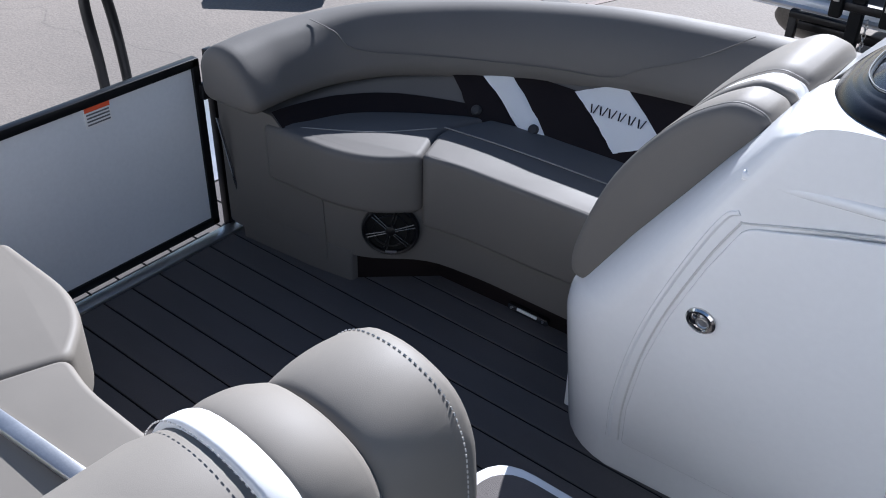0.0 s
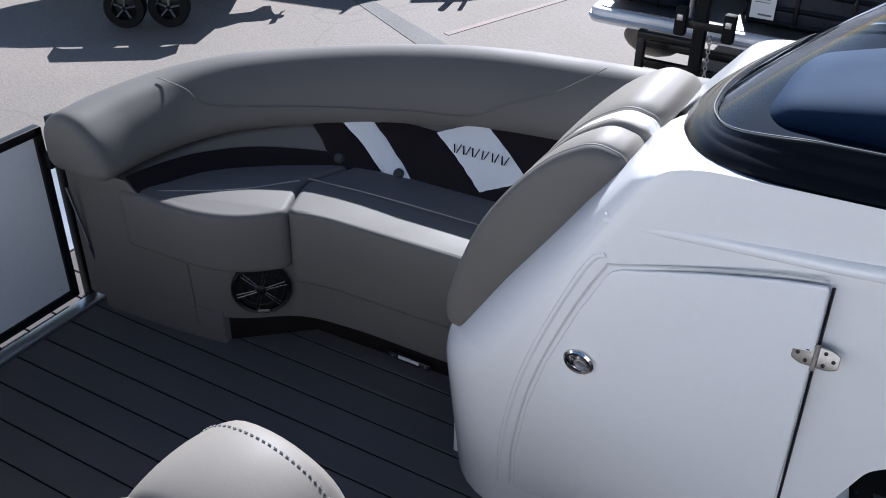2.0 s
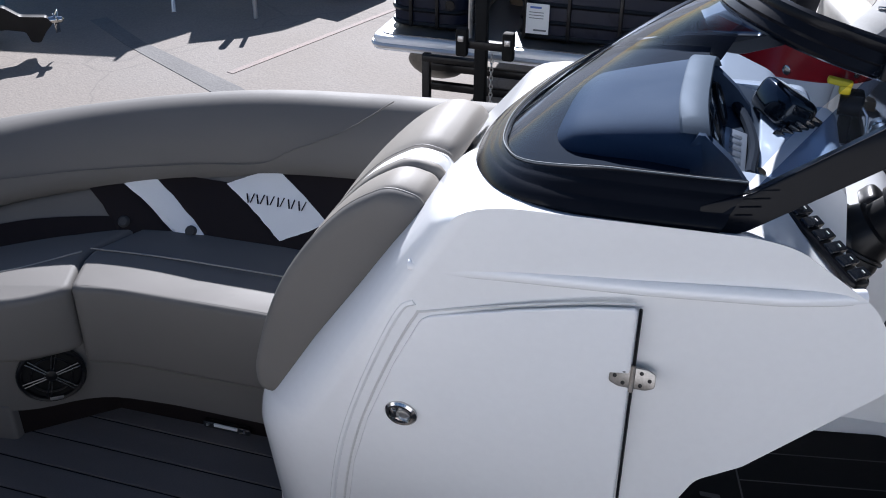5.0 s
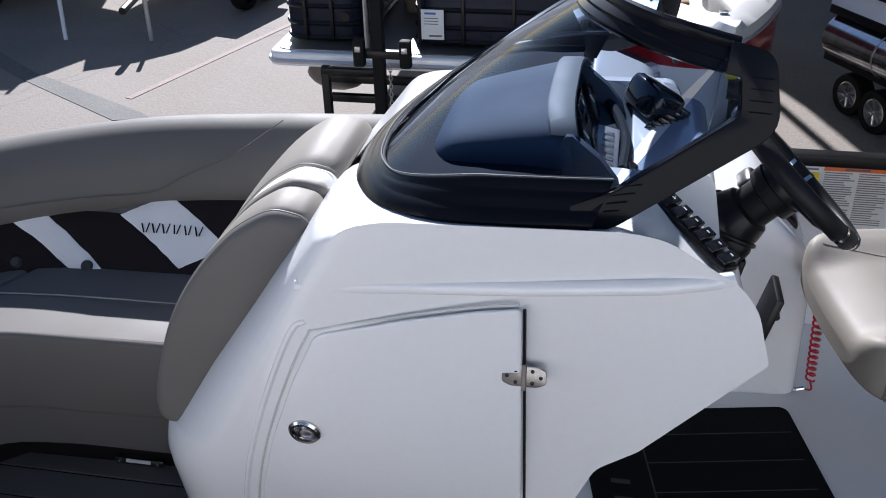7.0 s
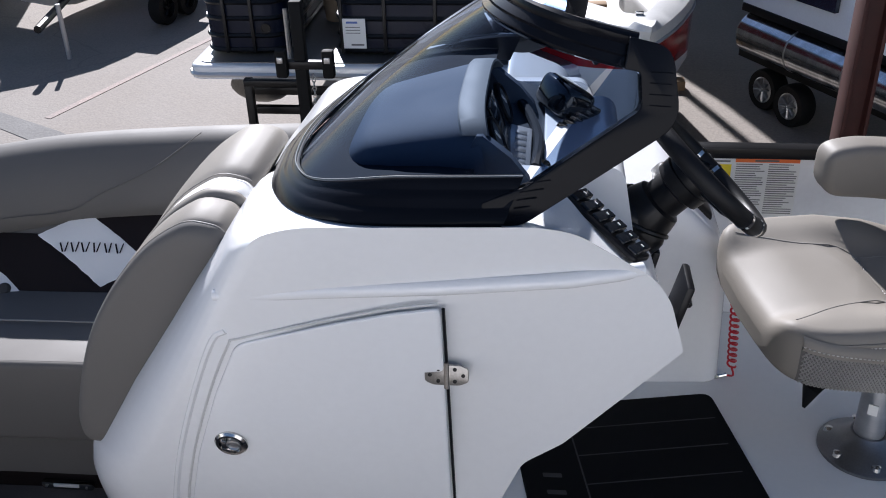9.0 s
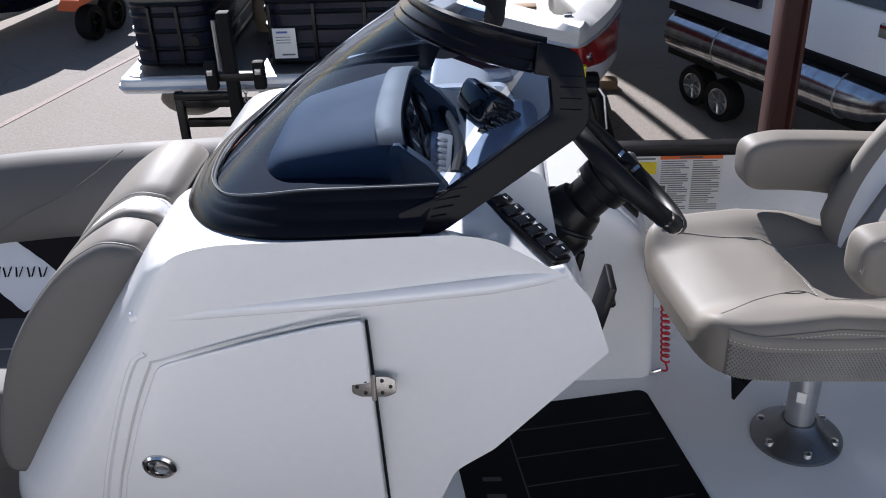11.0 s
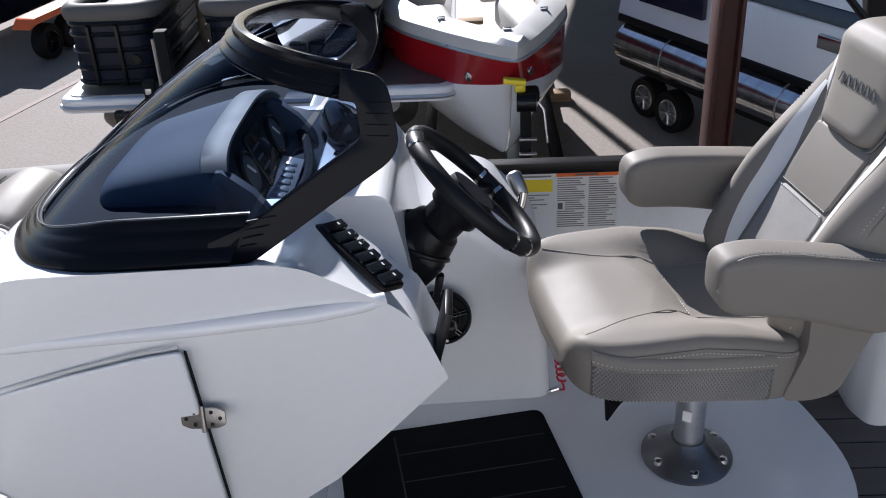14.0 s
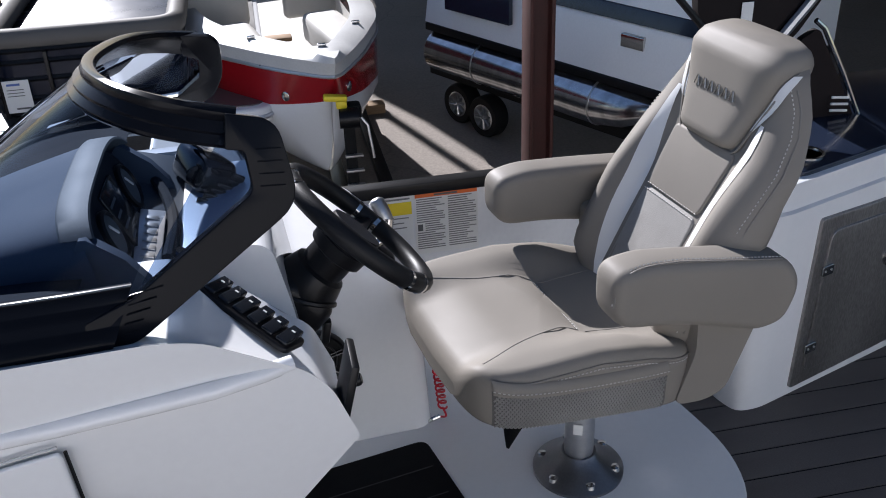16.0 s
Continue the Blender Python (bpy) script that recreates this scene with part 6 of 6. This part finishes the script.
part("frame_bar", box((-1.48, 4.08, -0.21), (0.40, 0.05, 0.04), 0.006), BLACK, win)
for k in range(16):
    part("chain_link", tube([(-1.215 + 0.010 * math.cos(a) * (k % 2), 3.96 + 0.010 * math.cos(a) * ((k + 1) % 2), -0.12 - 0.026 * k + 0.017 * math.sin(a)) for a in [6.28319 * j / 8 for j in range(8)]], 0.0035, 5, closed=True), STEEL, win)


# boats on trailers across the yard
def parked_boat(name, a, b, z1, side, low, fend, label, wheels, spokes, out=1.3, woff=0.10, jack=(-0.2, 0.65), keel=0.42):
    bt = begin(name, (a[0], a[1], GROUND_Z), label, "boat")
    a3, b3 = Vector((*a, 0)), Vector((*b, 0))
    d = (b3 - a3).normalized()
    s = Vector((-d.y, d.x, 0))
    L = (b3 - a3).length
    rs = []
    for k in range(9):
        f = k / 8
        hw3 = out * 0.5 * (1 - max(0, (0.35 - f) / 0.35) ** 2)
        kz = GROUND_Z + keel + 0.25 * max(0, (0.35 - f) / 0.35) ** 2
        mid = a3 + d * (L * f) + s * (out * 0.5)
        rs.append([mid + s * (-hw3 * u) + Vector((0, 0, kz + (z1 - kz) * v)) for u, v in ((1.0, 1.0), (0.99, 0.72), (0.95, 0.45), (0.6, 0.14), (0, 0), (-0.6, 0.14), (-0.95, 0.45), (-0.99, 0.72), (-1.0, 1.0))])
    part("hull", loft(rs), side, bt)
    part("low_band", loft([[r[1] + s * -0.008, r[2] + s * -0.008, r[3] + s * -0.008] for r in rs], closed=False), low, bt, "darker lower hull band")
    tr = begin("boat_trailer", (a[0], a[1], GROUND_Z), "tandem boat trailer under a parked boat", "trailer")
    part("frame_rail", tube([a3 + d * (jack[0] - 0.3) + s * jack[1] + Vector((0, 0, GROUND_Z + 0.36)), a3 + d * 0.5 + s * 0.25 + Vector((0, 0, GROUND_Z + 0.36)), b3 + s * 0.25 + Vector((0, 0, GROUND_Z + 0.36))], 0.035, 8), BLACK, tr)
    for f in wheels:
        p = a3 + d * f + s * woff
        wheel(tr, p.x, p.y, 0.17, SILVER if spokes else BLACK, (-s.x, -s.y, 0), spokes or 5)
    p = a3 + d * ((wheels[0] + wheels[1]) / 2) + s * woff
    bm = slab(round_poly([(-0.50, 0.0), (-0.40, 0.09), (0.40, 0.09), (0.50, 0.0), (0.40, 0.03), (-0.40, 0.03)], 0.02, 3), lambda u, v, w: tuple(p + d * u + s * (w - 0.09) + Vector((0, 0, GROUND_Z + 0.36 + v))), 0.2, 0.01)
    part("fender", bm, fend, tr)
    q = a3 + d * jack[0] + s * jack[1]
    part("jack", tube([q + Vector((0, 0, GROUND_Z)), q + Vector((0, 0, GROUND_Z + 0.5))], 0.022, 8), SILVER, tr, "silver jack")
    return bt


parked_boat("parked_boat", (-4.40, 7.20), (-3.69, 10.0), -0.02, GEL, BLUEHULL, ORANGE, "white and dark motorboat on an orange-fendered trailer", (0.72, 1.08), 0, 1.0, -0.58, (-0.45, -0.345), 0.10)
bt = parked_boat("parked_boat", (-7.35, 3.75), (-5.62, 5.0), -0.35, TEAL, TEAL, GEL, "teal blue motorboat on a white-fendered tandem trailer", (1.20, 1.56), 5, 0.9, -0.51, (-0.3, 0.45), 0.16)
DRV, DRZ = Vector((0.811, 0.586, 0)), Vector((-5.62, 5.10, -0.76))
leg = part("outdrive", slab(round_poly([(-0.16, 0.20), (-0.02, 0.21), (0.10, 0.12), (0.30, 0.10), (0.34, 0.04), (0.28, -0.02), (0.22, -0.11), (0.15, -0.10), (0.12, -0.01), (-0.02, 0.02), (-0.16, 0.02)], 0.02, 3), lambda u, v, w: tuple(DRZ + DRV * u + Vector((-0.586, 0.811, 0)) * (w - 0.04) + Vector((0, 0, v))), 0.09, 0.02), BLACK, bt, "black stern drive tilted up")
part("propeller", turned([(0.03, -0.05), (0.035, 0.0), (0.025, 0.06), (0.0, 0.075)], facing(DRZ + DRV * 0.36 + Vector((0, 0, 0.06)), DRV), 12), CHROME, leg, "bright propeller hub")
for k in range(3):
    a = 2.0944 * k + 0.4
    m = facing(DRZ + DRV * 0.36 + Vector((0, 0, 0.06)), DRV) @ Matrix.Rotation(a, 4, "Z") @ pose(0.06, 0, 0.01, rx=35)
    part("propeller_blade", box((0, 0, 0), (0.09, 0.06, 0.006), 0.002, m), CHROME, leg, "bright propeller blade")
# stand-in boat; place and height set by the shadow it must throw
dk = parked_boat("parked_boat", (-8.3, 7.0), (-5.45, 7.5), 0.4, BLUEHULL, BLUEHULL, BLACK, "dark boat shape on a black trailer, added to cast the yard shadow", (1.6, 2.0), 0, 2.2, keel=0.12)
# slab added at the stern only to shade the gap between two shadows
part("swim_platform", slab(round_poly([(-5.5, 7.5), (-5.2, 8.3), (-5.0, 9.3), (-5.85, 9.66)], 0.06, 3), xy(0.30), 0.08, 0.02), BLUEHULL, dk, "dark slab added to widen the cast shadow")
prop = begin("support_pole", (-5.0, 6.6, GROUND_Z), "thin white pole leaning against the dark boat", "pole")
part("pole", tube([(-5.0, 6.6, GROUND_Z), (-5.47, 7.47, 0.42)], 0.02, 8), GEL, prop)
